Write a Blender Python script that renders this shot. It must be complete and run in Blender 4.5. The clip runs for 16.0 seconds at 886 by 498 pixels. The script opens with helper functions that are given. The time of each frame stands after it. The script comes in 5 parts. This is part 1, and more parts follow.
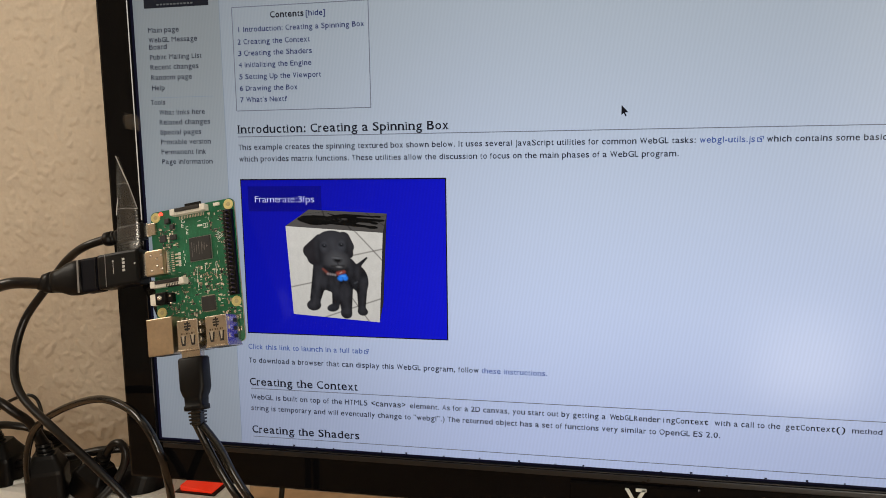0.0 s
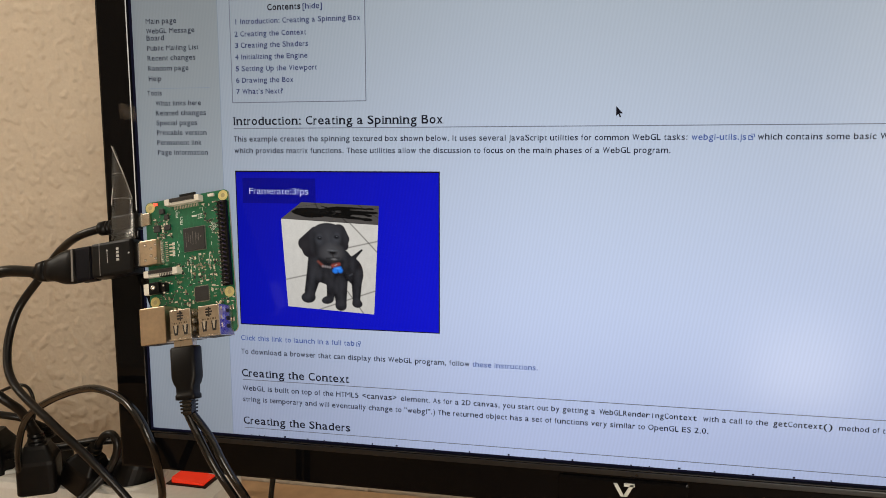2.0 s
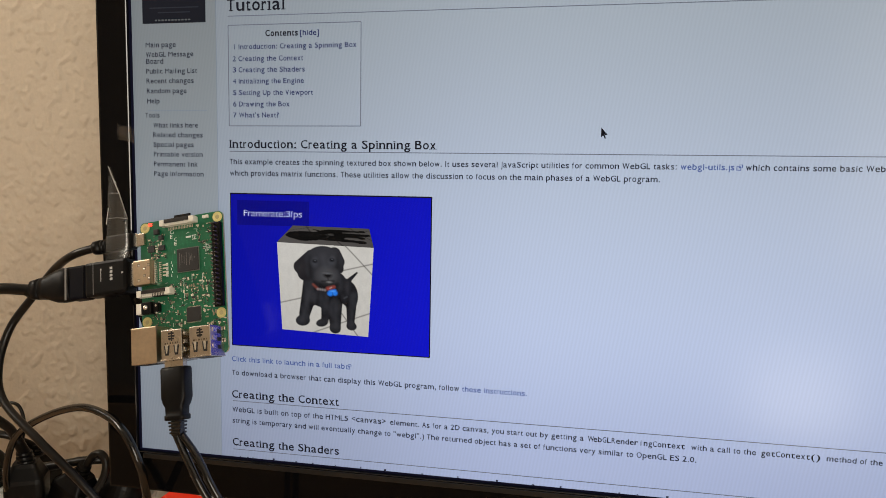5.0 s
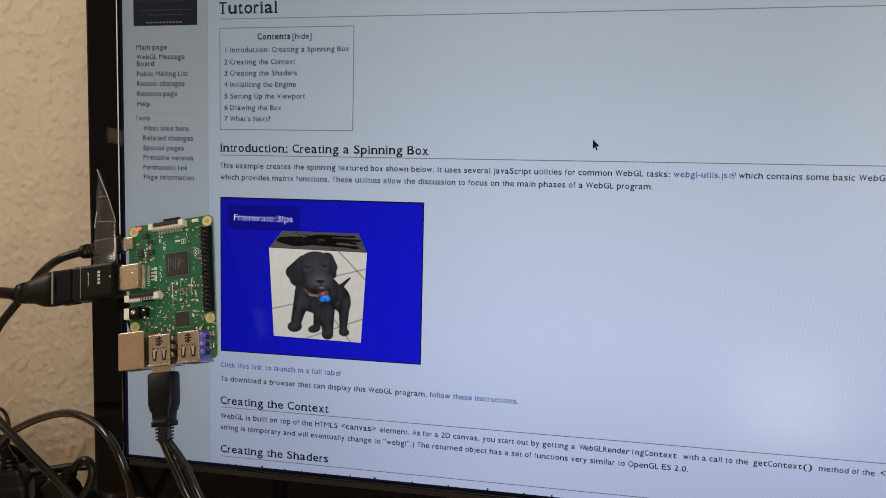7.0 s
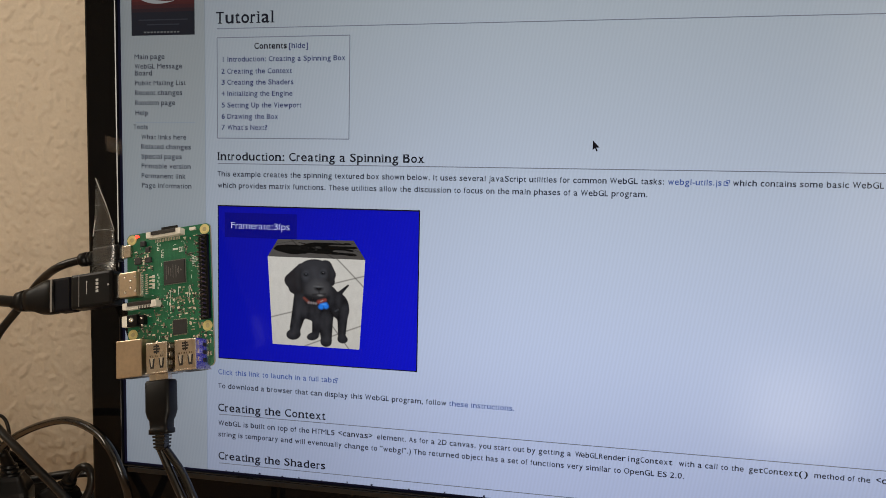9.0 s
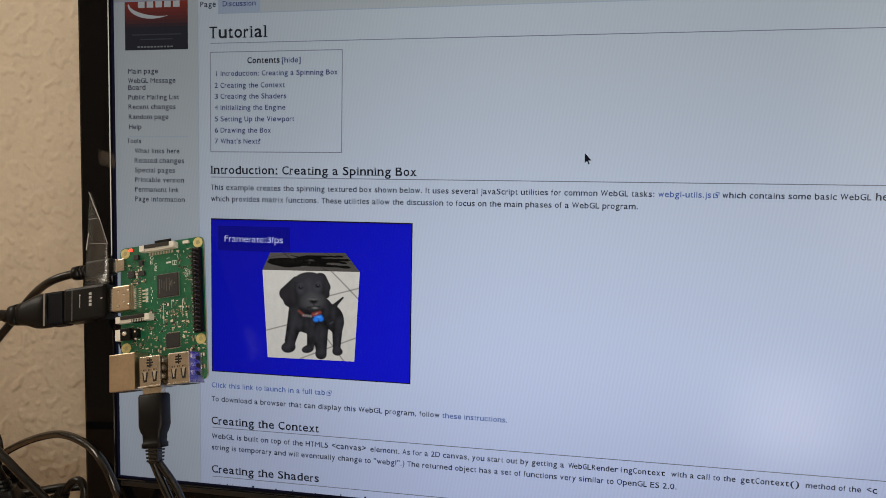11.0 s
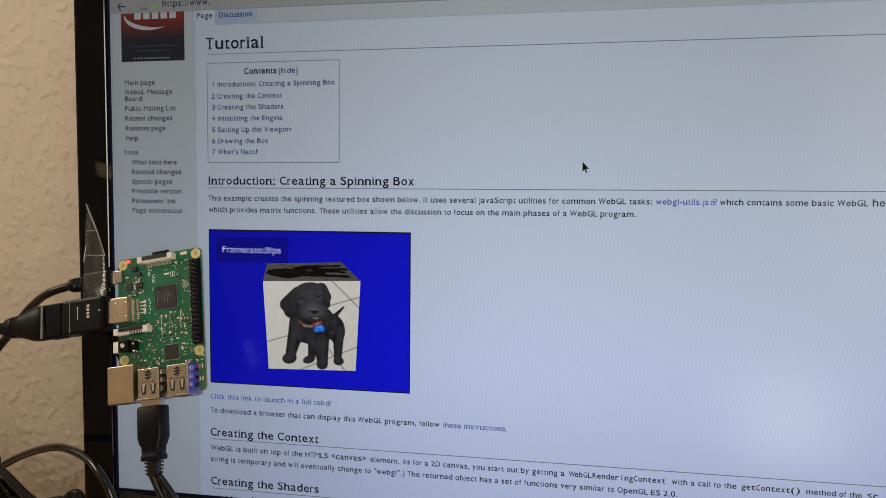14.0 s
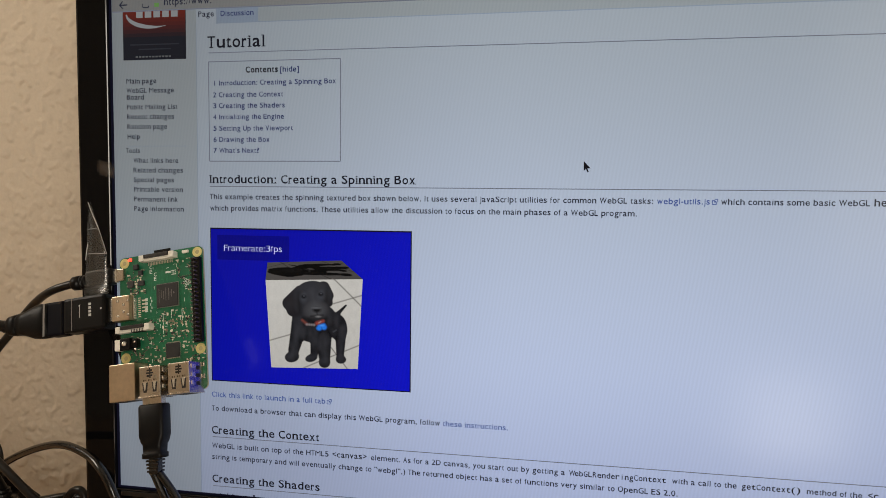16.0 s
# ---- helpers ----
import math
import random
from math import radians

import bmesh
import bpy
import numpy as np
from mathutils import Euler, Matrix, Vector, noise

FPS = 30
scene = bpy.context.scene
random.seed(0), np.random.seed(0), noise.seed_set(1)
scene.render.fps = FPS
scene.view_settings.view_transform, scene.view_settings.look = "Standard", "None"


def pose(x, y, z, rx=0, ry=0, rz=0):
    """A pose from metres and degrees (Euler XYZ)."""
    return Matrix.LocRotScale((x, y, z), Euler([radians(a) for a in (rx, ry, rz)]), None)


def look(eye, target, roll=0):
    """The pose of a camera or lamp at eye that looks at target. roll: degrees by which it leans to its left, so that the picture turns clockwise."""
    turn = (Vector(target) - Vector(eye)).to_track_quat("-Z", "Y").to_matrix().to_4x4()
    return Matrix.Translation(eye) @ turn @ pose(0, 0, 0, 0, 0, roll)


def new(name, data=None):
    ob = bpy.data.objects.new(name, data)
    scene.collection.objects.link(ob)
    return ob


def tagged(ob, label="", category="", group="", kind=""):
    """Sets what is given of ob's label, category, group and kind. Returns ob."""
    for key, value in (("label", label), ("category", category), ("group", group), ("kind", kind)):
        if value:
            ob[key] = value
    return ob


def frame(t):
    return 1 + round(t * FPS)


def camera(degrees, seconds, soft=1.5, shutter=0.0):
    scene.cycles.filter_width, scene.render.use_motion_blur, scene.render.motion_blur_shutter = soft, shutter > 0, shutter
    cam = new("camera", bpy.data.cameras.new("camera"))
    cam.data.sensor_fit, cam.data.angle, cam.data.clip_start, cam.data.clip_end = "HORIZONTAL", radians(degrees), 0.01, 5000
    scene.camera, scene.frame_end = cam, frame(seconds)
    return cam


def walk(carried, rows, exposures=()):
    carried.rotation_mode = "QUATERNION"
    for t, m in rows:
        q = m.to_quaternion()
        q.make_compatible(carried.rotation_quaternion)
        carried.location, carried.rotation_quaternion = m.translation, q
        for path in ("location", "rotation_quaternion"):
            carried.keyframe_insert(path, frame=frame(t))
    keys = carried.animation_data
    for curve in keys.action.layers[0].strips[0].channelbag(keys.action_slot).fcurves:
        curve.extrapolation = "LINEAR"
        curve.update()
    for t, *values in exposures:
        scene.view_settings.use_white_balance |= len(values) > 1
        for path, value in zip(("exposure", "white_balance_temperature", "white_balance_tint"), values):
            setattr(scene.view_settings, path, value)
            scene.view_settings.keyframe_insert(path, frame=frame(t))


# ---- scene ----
cam = camera(62.90, 16.0, soft=0.9)
PATH = [
    (0, (0.2046, -0.4041, 0.3150), (0.0083, 0.5674, 0.1823), -0.82),
    (0.5, (0.2006, -0.4019, 0.3150), (0.0138, 0.5705, 0.1753), -0.59),
    (1, (0.1998, -0.4054, 0.3106), (0.0179, 0.5687, 0.1763), -0.26),
    (1.5, (0.2044, -0.4048, 0.3122), (0.0167, 0.5678, 0.1748), -0.18),
    (2, (0.2081, -0.4065, 0.3099), (0.0146, 0.5661, 0.1813), -0.00),
    (2.5, (0.2147, -0.4103, 0.3097), (0.0071, 0.5606, 0.1897), 0.38),
    (3, (0.2144, -0.4095, 0.3084), (0.0086, 0.5631, 0.2000), 0.49),
    (3.5, (0.2158, -0.4123, 0.3107), (0.0101, 0.5605, 0.2046), 0.76),
    (4, (0.2150, -0.4113, 0.3111), (0.0119, 0.5627, 0.2102), 0.75),
    (6.5, (0.2114, -0.4063, 0.3115), (0.0296, 0.5726, 0.2185), 1.27),
    (7, (0.2128, -0.4059, 0.3107), (0.0296, 0.5733, 0.2229), 1.35),
    (7.5, (0.2129, -0.4067, 0.3125), (0.0309, 0.5725, 0.2229), 1.31),
    (8, (0.2130, -0.4072, 0.3132), (0.0332, 0.5725, 0.2249), 1.19),
    (8.5, (0.2142, -0.4073, 0.3123), (0.0331, 0.5728, 0.2302), 1.17),
    (9, (0.2173, -0.4066, 0.3131), (0.0293, 0.5720, 0.2305), 1.20),
    (11.5, (0.2191, -0.4088, 0.3156), (0.0399, 0.5727, 0.2489), 0.87),
    (12, (0.2188, -0.4090, 0.3164), (0.0411, 0.5730, 0.2520), 0.77),
    (12.5, (0.2207, -0.4078, 0.3195), (0.0400, 0.5733, 0.2509), 0.70),
    (13, (0.2188, -0.4086, 0.3171), (0.0414, 0.5736, 0.2562), 0.70),
    (13.5, (0.2185, -0.4094, 0.3171), (0.0415, 0.5730, 0.2571), 0.71),
    (14, (0.2180, -0.4083, 0.3177), (0.0407, 0.5738, 0.2543), 0.51),
    (14.5, (0.2199, -0.4071, 0.3199), (0.0359, 0.5732, 0.2486), 0.54),
    (15, (0.2215, -0.4073, 0.3205), (0.0361, 0.5728, 0.2488), 0.44),
    (15.5, (0.2176, -0.4073, 0.3192), (0.0386, 0.5741, 0.2500), 0.47),
    (16, (0.2191, -0.4082, 0.3187), (0.0380, 0.5730, 0.2515), 0.61),
]
EXPOSURES = ((0, -0.06), (2, 0.0), (3.5, -0.05), (6.5, -0.14), (11.5, -0.23), (16, -0.23))
walk(cam, [(t, look(eye, target, roll)) for t, eye, target, roll in PATH], EXPOSURES)

# ---------- world and light ----------
world = bpy.data.worlds.new("sky")
scene.world = world
world.use_nodes = True
wn = world.node_tree.nodes
sky = wn.new("ShaderNodeTexSky")
sky.sky_type, sky.sun_disc = "NISHITA", False
sky.sun_elevation, sky.sun_rotation = radians(35), radians(150)
wn["Background"].inputs["Strength"].default_value = 0.1
world.node_tree.links.new(sky.outputs["Color"], wn["Background"].inputs["Color"])


def area_light(name, m, w, h, watts, color):
    data = bpy.data.lights.new(name, "AREA")
    data.shape, data.size, data.size_y = "RECTANGLE", w, h
    data.energy, data.color = watts, color
    ob = new(name, data)
    ob.matrix_world = m
    return ob


# daylight in the opening of the window behind the desk chair's place
area_light("window_daylight", look((1.00, -2.36, -0.50), (1.00, 0, -0.50)), 0.32, 0.36, 11.5, (1.0, 0.94, 0.86))
# side light added in an unseen left-wall window, to rake the wallpaper
area_light("added_side_light", look((-0.87, -0.36, 0.84), (0, -0.36, 0.84)), 0.42, 0.46, 5.9, (1.0, 0.89, 0.74))
# key light added in an unseen larger window beside it, to brighten the board
area_light("added_key_light", look((1.60, -2.36, 0.55), (1.60, 0, 0.55)), 1.0, 1.1, 31, (1.0, 0.92, 0.80))


# ---------- materials ----------
def material(name, color, rough=0.5, metal=0.0, grain=0.0, scale=400.0, bump=0.0, second=None, spec=0.5, coat=0.0):
    """Base colour broken up at two scales, with a fine relief."""
    m = bpy.data.materials.new(name)
    m.use_nodes = True
    nt = m.node_tree
    p = nt.nodes["Principled BSDF"]
    p.inputs["Base Color"].default_value = (*color, 1)
    p.inputs["Roughness"].default_value, p.inputs["Metallic"].default_value = rough, metal
    p.inputs["Specular IOR Level"].default_value = spec
    p.inputs["Coat Weight"].default_value = coat
    p.inputs["Coat Roughness"].default_value = 0.05
    if grain or bump:
        tc = nt.nodes.new("ShaderNodeTexCoord")
        fine, coarse = nt.nodes.new("ShaderNodeTexNoise"), nt.nodes.new("ShaderNodeTexNoise")
        fine.inputs["Scale"].default_value, coarse.inputs["Scale"].default_value = scale, scale / 9
        fine.inputs["Detail"].default_value = 4
        nt.links.new(tc.outputs["Object"], fine.inputs["Vector"])
        nt.links.new(tc.outputs["Object"], coarse.inputs["Vector"])
        if grain:
            add = nt.nodes.new("ShaderNodeMath")
            add.operation = "ADD"
            nt.links.new(fine.outputs["Fac"], add.inputs[0])
            nt.links.new(coarse.outputs["Fac"], add.inputs[1])
            ramp = nt.nodes.new("ShaderNodeMapRange")
            ramp.inputs["From Min"].default_value, ramp.inputs["From Max"].default_value = 0.6, 1.4
            nt.links.new(add.outputs[0], ramp.inputs["Value"])
            mix = nt.nodes.new("ShaderNodeMix")
            mix.data_type = "RGBA"
            lo = second or tuple(c * (1 - grain) for c in color)
            hi = tuple(min(1, c * (1 + grain * 0.6)) for c in color)
            mix.inputs["A"].default_value, mix.inputs["B"].default_value = (*lo, 1), (*hi, 1)
            nt.links.new(ramp.outputs["Result"], mix.inputs["Factor"])
            nt.links.new(mix.outputs["Result"], p.inputs["Base Color"])
            rr = nt.nodes.new("ShaderNodeMapRange")
            rr.inputs["To Min"].default_value, rr.inputs["To Max"].default_value = rough * 0.8, min(1, rough * 1.25)
            nt.links.new(coarse.outputs["Fac"], rr.inputs["Value"])
            nt.links.new(rr.outputs["Result"], p.inputs["Roughness"])
        if bump:
            b = nt.nodes.new("ShaderNodeBump")
            b.inputs["Strength"].default_value, b.inputs["Distance"].default_value = 0.6, bump
            nt.links.new(fine.outputs["Fac"], b.inputs["Height"])
            nt.links.new(b.outputs["Normal"], p.inputs["Normal"])
    return m


def lit_pixels(name, color, strength=1.0, gradient=None, mottle=0.0, scatter=0.16):
    """Pixels of the display: they give off light, under the panel's matt front that catches the window."""
    m = bpy.data.materials.new(name)
    m.use_nodes = True
    nt = m.node_tree
    p = nt.nodes["Principled BSDF"]
    p.inputs["Base Color"].default_value = (*(0.002 + scatter * c for c in color), 1)
    p.inputs["Roughness"].default_value = 0.19
    p.inputs["Specular IOR Level"].default_value = 0.085
    p.inputs["Emission Color"].default_value = (*color, 1)
    p.inputs["Emission Strength"].default_value = strength
    if mottle:
        # the grain of a photograph
        tc, n1 = nt.nodes.new("ShaderNodeTexCoord"), nt.nodes.new("ShaderNodeTexNoise")
        n1.inputs["Scale"].default_value, n1.inputs["Detail"].default_value = 190, 6
        nt.links.new(tc.outputs["Object"], n1.inputs["Vector"])
        mr = nt.nodes.new("ShaderNodeMapRange")
        mr.inputs["From Min"].default_value, mr.inputs["From Max"].default_value = 0.32, 0.68
        mr.inputs["To Min"].default_value, mr.inputs["To Max"].default_value = strength * (1 - mottle), strength * (1 + mottle)
        nt.links.new(n1.outputs["Fac"], mr.inputs["Value"])
        nt.links.new(mr.outputs[0], p.inputs["Emission Strength"])
    if gradient:
        # the panel's viewing-angle dimming painted into its emission, weaker towards its upper left
        tc, sep = nt.nodes.new("ShaderNodeTexCoord"), nt.nodes.new("ShaderNodeSeparateXYZ")
        nt.links.new(tc.outputs["Object"], sep.inputs[0])
        ends = []
        rx, rz = nt.nodes.new("ShaderNodeMapRange"), nt.nodes.new("ShaderNodeMapRange")
        rx2, rz2 = nt.nodes.new("ShaderNodeMapRange"), nt.nodes.new("ShaderNodeMapRange")
        for r, a, b, lo, hi in ((rx, -0.065, 0.20, VIEW_FALLOFF[0], 1.0), (rz, 0.22, 0.47, 1.0, VIEW_FALLOFF[1]), (rx2, 0.20, 0.42, 1.0, 0.88), (rz2, 0.13, 0.23, 0.80, 1.0)):
            r.interpolation_type = "SMOOTHSTEP"
            r.inputs["From Min"].default_value, r.inputs["From Max"].default_value = a, b
            r.inputs["To Min"].default_value, r.inputs["To Max"].default_value = lo, hi
        nt.links.new(sep.outputs["X"], rx.inputs["Value"])
        nt.links.new(sep.outputs["Z"], rz.inputs["Value"])
        nt.links.new(sep.outputs["X"], rx2.inputs["Value"])
        nt.links.new(sep.outputs["Z"], rz2.inputs["Value"])
        for r, r2 in ((rx, rx2), (rz, rz2)):
            mm = nt.nodes.new("ShaderNodeMath")
            mm.operation = "MULTIPLY"
            nt.links.new(r.outputs[0], mm.inputs[0])
            nt.links.new(r2.outputs[0], mm.inputs[1])
            ends.append(mm)
        mul = nt.nodes.new("ShaderNodeMath")
        mul.operation = "MULTIPLY"
        nt.links.new(ends[0].outputs[0], mul.inputs[0])
        nt.links.new(ends[1].outputs[0], mul.inputs[1])
        # faint leaning stripes imitate moire
        wave = nt.nodes.new("ShaderNodeTexWave")
        wave.inputs["Scale"].default_value, wave.inputs["Distortion"].default_value = 155, 1.2
        wave.inputs["Detail Scale"].default_value = 0.4
        lean = nt.nodes.new("ShaderNodeMapping")
        lean.inputs["Rotation"].default_value = (0, radians(-9), 0)
        nt.links.new(tc.outputs["Object"], lean.inputs["Vector"])
        nt.links.new(lean.outputs["Vector"], wave.inputs["Vector"])
        wr = nt.nodes.new("ShaderNodeMapRange")
        wr.inputs["To Min"].default_value, wr.inputs["To Max"].default_value = 0.93, 1.0
        nt.links.new(wave.outputs["Fac"], wr.inputs["Value"])
        mul2 = nt.nodes.new("ShaderNodeMath")
        mul2.operation = "MULTIPLY"
        nt.links.new(mul.outputs[0], mul2.inputs[0])
        nt.links.new(wr.outputs[0], mul2.inputs[1])
        mul3 = nt.nodes.new("ShaderNodeMath")
        mul3.operation = "MULTIPLY"
        mul3.inputs[1].default_value = strength
        nt.links.new(mul2.outputs[0], mul3.inputs[0])
        nt.links.new(mul3.outputs[0], p.inputs["Emission Strength"])
        # hue drift of the oblique view, painted in towards top and left
        tint = nt.nodes.new("ShaderNodeMix")
        tint.data_type = "RGBA"
        tint.inputs["A"].default_value, tint.inputs["B"].default_value = (*color, 1), (*gradient, 1)
        tr = nt.nodes.new("ShaderNodeMapRange")
        tr.inputs["From Min"].default_value, tr.inputs["From Max"].default_value = 0.15, 0.44
        nt.links.new(sep.outputs["Z"], tr.inputs["Value"])
        tx, both = nt.nodes.new("ShaderNodeMapRange"), nt.nodes.new("ShaderNodeMath")
        tx.inputs["From Min"].default_value, tx.inputs["From Max"].default_value = -0.065, 0.14
        tx.inputs["To Min"].default_value, tx.inputs["To Max"].default_value = 0.28, 0.0
        both.use_clamp = True
        nt.links.new(sep.outputs["X"], tx.inputs["Value"])
        nt.links.new(tr.outputs[0], both.inputs[0])
        nt.links.new(tx.outputs[0], both.inputs[1])
        nt.links.new(both.outputs[0], tint.inputs["Factor"])
        nt.links.new(tint.outputs["Result"], p.inputs["Emission Color"])
    return m


# painted viewing-angle dimming: emission left at the left edge and at the top
VIEW_FALLOFF = (0.52, 0.56)
M_PAGE = lit_pixels("page_white", (0.430, 0.514, 0.772), 1.0, (0.478, 0.560, 0.600), scatter=0.26)
M_SIDE = lit_pixels("sidebar_grey", (0.415, 0.490, 0.620), 1.0, (0.395, 0.455, 0.485), scatter=0.24)
M_BAR = lit_pixels("toolbar_grey", (0.40, 0.42, 0.46), 1.0, (0.34, 0.36, 0.37))
M_TAB = lit_pixels("tab_blue", (0.36, 0.45, 0.66), 1.0, (0.38, 0.48, 0.62))
M_INK = lit_pixels("ink_black", (0.010, 0.011, 0.018), scatter=0.0)
M_GREY_INK = lit_pixels("ink_dark_grey", (0.020, 0.023, 0.040), scatter=0.0)
M_LINK = lit_pixels("ink_link_navy", (0.018, 0.026, 0.10), scatter=0.0)
M_LINK2 = lit_pixels("ink_link_blue", (0.06, 0.10, 0.30), scatter=0.0)
M_RULE = lit_pixels("rule_grey", (0.15, 0.165, 0.21), scatter=0.0)
M_WHITE_PX = lit_pixels("pixel_white", (0.55, 0.60, 0.85), scatter=0.3)
M_BLUE = lit_pixels("canvas_blue", (0.005, 0.008, 0.68), 1.0, (0.005, 0.008, 0.60), scatter=0.0)
M_BLUE2 = lit_pixels("canvas_blue_dark", (0.004, 0.005, 0.40), 1.0, (0.004, 0.005, 0.36), scatter=0.0)
M_BLACK_PX = lit_pixels("pixel_black", (0.006, 0.006, 0.010), scatter=0.0)
M_SIDEFACE = lit_pixels("picture_side", (0.016, 0.015, 0.02))
M_LOGO_LOW = lit_pixels("emblem_navy", (0.010, 0.011, 0.016))
M_LOGO_BAR = lit_pixels("emblem_bar", (0.022, 0.024, 0.032))
M_LOGO_WHITE = lit_pixels("emblem_white", (0.20, 0.21, 0.22))

M_BEZEL = material("gloss_black_plastic", (0.003, 0.003, 0.0035), 0.08, grain=0.2, scale=300, spec=0.13)
M_BEZEL_IN = material("dull_black_plastic", (0.003, 0.003, 0.006), 0.5, grain=0.2, scale=900, spec=0.12)
M_LIP = material("polished_black_plastic", (0.006, 0.006, 0.007), 0.10, spec=0.7)
M_MATT = material("matt_black_plastic", (0.0040, 0.0038, 0.004), 0.36, grain=0.3, scale=1500, bump=0.00008, spec=0.20)
M_CABLE = material("black_cable_rubber", (0.0045, 0.004, 0.004), 0.30, grain=0.35, scale=700, bump=0.00004, spec=0.42)
M_CORD = material("glossy_black_cord", (0.004, 0.004, 0.004), 0.16, grain=0.3, scale=700, spec=0.6)
M_PCB = material("green_solder_mask", (0.007, 0.135, 0.062), 0.32, grain=0.3, scale=300, bump=0.00005, coat=0.3)
M_PCB_EDGE = material("board_edge", (0.42, 0.40, 0.26), 0.6, grain=0.2, scale=800)
M_GOLD = material("gold_pad", (0.70, 0.62, 0.27), 0.42, 0.35, grain=0.2, scale=900)
M_STEEL = material("nickel_shell", (0.64, 0.57, 0.48), 0.26, 1.0, grain=0.12, scale=500, bump=0.00004)
M_STEEL_D = material("shell_slot_dark", (0.012, 0.010, 0.009), 0.6)
M_COPPERY = material("warm_plated_shell", (0.66, 0.53, 0.38), 0.33, 1.0, grain=0.15, scale=500, bump=0.00004)
M_CHIP = material("black_chip_epoxy", (0.022, 0.022, 0.024), 0.42, grain=0.3, scale=1400)
M_CREAM = material("cream_connector_plastic", (0.80, 0.77, 0.68), 0.45, grain=0.12, scale=900)
M_SILK = material("white_silkscreen", (0.75, 0.78, 0.74), 0.6)
M_SMD = material("small_parts_tan", (0.30, 0.24, 0.16), 0.4, grain=0.5, scale=1100)
M_SOLDER = material("solder", (0.80, 0.77, 0.70), 0.25, 0.85)
M_WHITE_PL = material("white_strip_plastic", (0.83, 0.82, 0.78), 0.35, grain=0.08, scale=260, bump=0.00003)
M_GREY_PL = material("grey_socket_plastic", (0.66, 0.66, 0.62), 0.4, grain=0.1, scale=300)
M_WOOD = material("light_beech_laminate", (0.56, 0.36, 0.20), 0.42, grain=0.28, scale=60, bump=0.00003)
M_WALL = material("cream_woodchip_wallpaper", (0.59, 0.50, 0.39), 0.8, grain=0.07, scale=420, bump=0.0006)
M_CEIL = material("white_ceiling_paint", (0.78, 0.77, 0.74), 0.9, grain=0.04, scale=30)
M_CARPET = material("grey_carpet", (0.22, 0.20, 0.18), 0.95, grain=0.3, scale=200, bump=0.001)


def clear_film():
    m = bpy.data.materials.new("clear_adhesive_film")
    m.use_nodes = True
    nt = m.node_tree
    g, t, mix = (nt.nodes.new("ShaderNodeBsdf" + k) for k in ("Glossy", "Transparent", "Diffuse"))
    g.inputs["Roughness"].default_value = 0.22
    g.inputs["Color"].default_value = (0.9, 0.9, 0.9, 1)
    t.inputs["Color"].default_value = (0.93, 0.93, 0.92, 1)
    mix.inputs["Color"].default_value = (0.6, 0.58, 0.54, 1)
    a, b = nt.nodes.new("ShaderNodeMixShader"), nt.nodes.new("ShaderNodeMixShader")
    a.inputs["Fac"].default_value, b.inputs["Fac"].default_value = 0.07, 0.05
    nt.links.new(t.outputs[0], a.inputs[1])
    nt.links.new(g.outputs[0], a.inputs[2])
    nt.links.new(a.outputs[0], b.inputs[1])
    nt.links.new(mix.outputs[0], b.inputs[2])
    nt.links.new(b.outputs[0], nt.nodes["Material Output"].inputs["Surface"])
    return m


M_FILM = clear_film()


def glow(name, color, strength):
    m = bpy.data.materials.new(name)
    m.use_nodes = True
    p = m.node_tree.nodes["Principled BSDF"]
    p.inputs["Base Color"].default_value = (*color, 1)
    p.inputs["Emission Color"].default_value = (*color, 1)
    p.inputs["Emission Strength"].default_value = strength
    p.inputs["Roughness"].default_value = 0.25
    return m


M_LED = glow("red_light_diode", (1.0, 0.035, 0.02), 5.0)
M_ROCKER = glow("red_lit_rocker", (0.85, 0.035, 0.012), 0.34)
M_GLASS = bpy.data.materials.new("window_glass")
M_GLASS.use_nodes = True
M_GLASS.node_tree.nodes["Principled BSDF"].inputs["Transmission Weight"].default_value = 1.0
M_GLASS.node_tree.nodes["Principled BSDF"].inputs["Roughness"].default_value = 0.0


# ---------- mesh helpers ----------
def finish(name, bm, mats, smooth=False):
    me = bpy.data.meshes.new(name)
    bmesh.ops.recalc_face_normals(bm, faces=bm.faces)
    bm.to_mesh(me)
    bm.free()
    for m in (mats if isinstance(mats, (list, tuple)) else [mats]):
        me.materials.append(m)
    if smooth:
        for f in me.polygons:
            f.use_smooth = True
    return me


def part(name, bm, mats, parent=None, label="", smooth=False):
    ob = new(name, finish(name, bm, mats, smooth))
    if parent:
        ob.parent = parent
    if label:
        ob["label"] = label
    return ob


def add_box(bm, lo, hi, bevel=0.0, mat=0, m=None, seg=2):
    lo, hi = Vector(lo), Vector(hi)
    s = hi - lo
    r = bmesh.ops.create_cube(bm, size=1, matrix=Matrix.Translation((lo + hi) / 2) @ Matrix.Diagonal((*s, 1)))
    vs = r["verts"]
    faces = {f for v in vs for f in v.link_faces}
    if bevel:
        es = list({e for v in vs for e in v.link_edges})
        out = bmesh.ops.bevel(bm, geom=es, offset=min(bevel, min(s) * 0.45), segments=seg, affect="EDGES", profile=0.6)
        faces = set(out["faces"]) | {f for f in faces if f.is_valid}
        vs = list({v for f in faces for v in f.verts})
    for f in faces:
        f.material_index = mat
    if m is not None:
        bmesh.ops.transform(bm, matrix=m, verts=vs)
    return vs


def box_bm(lo, hi, bevel=0.0, m=None):
    bm = bmesh.new()
    add_box(bm, lo, hi, bevel, 0, m)
    return bm


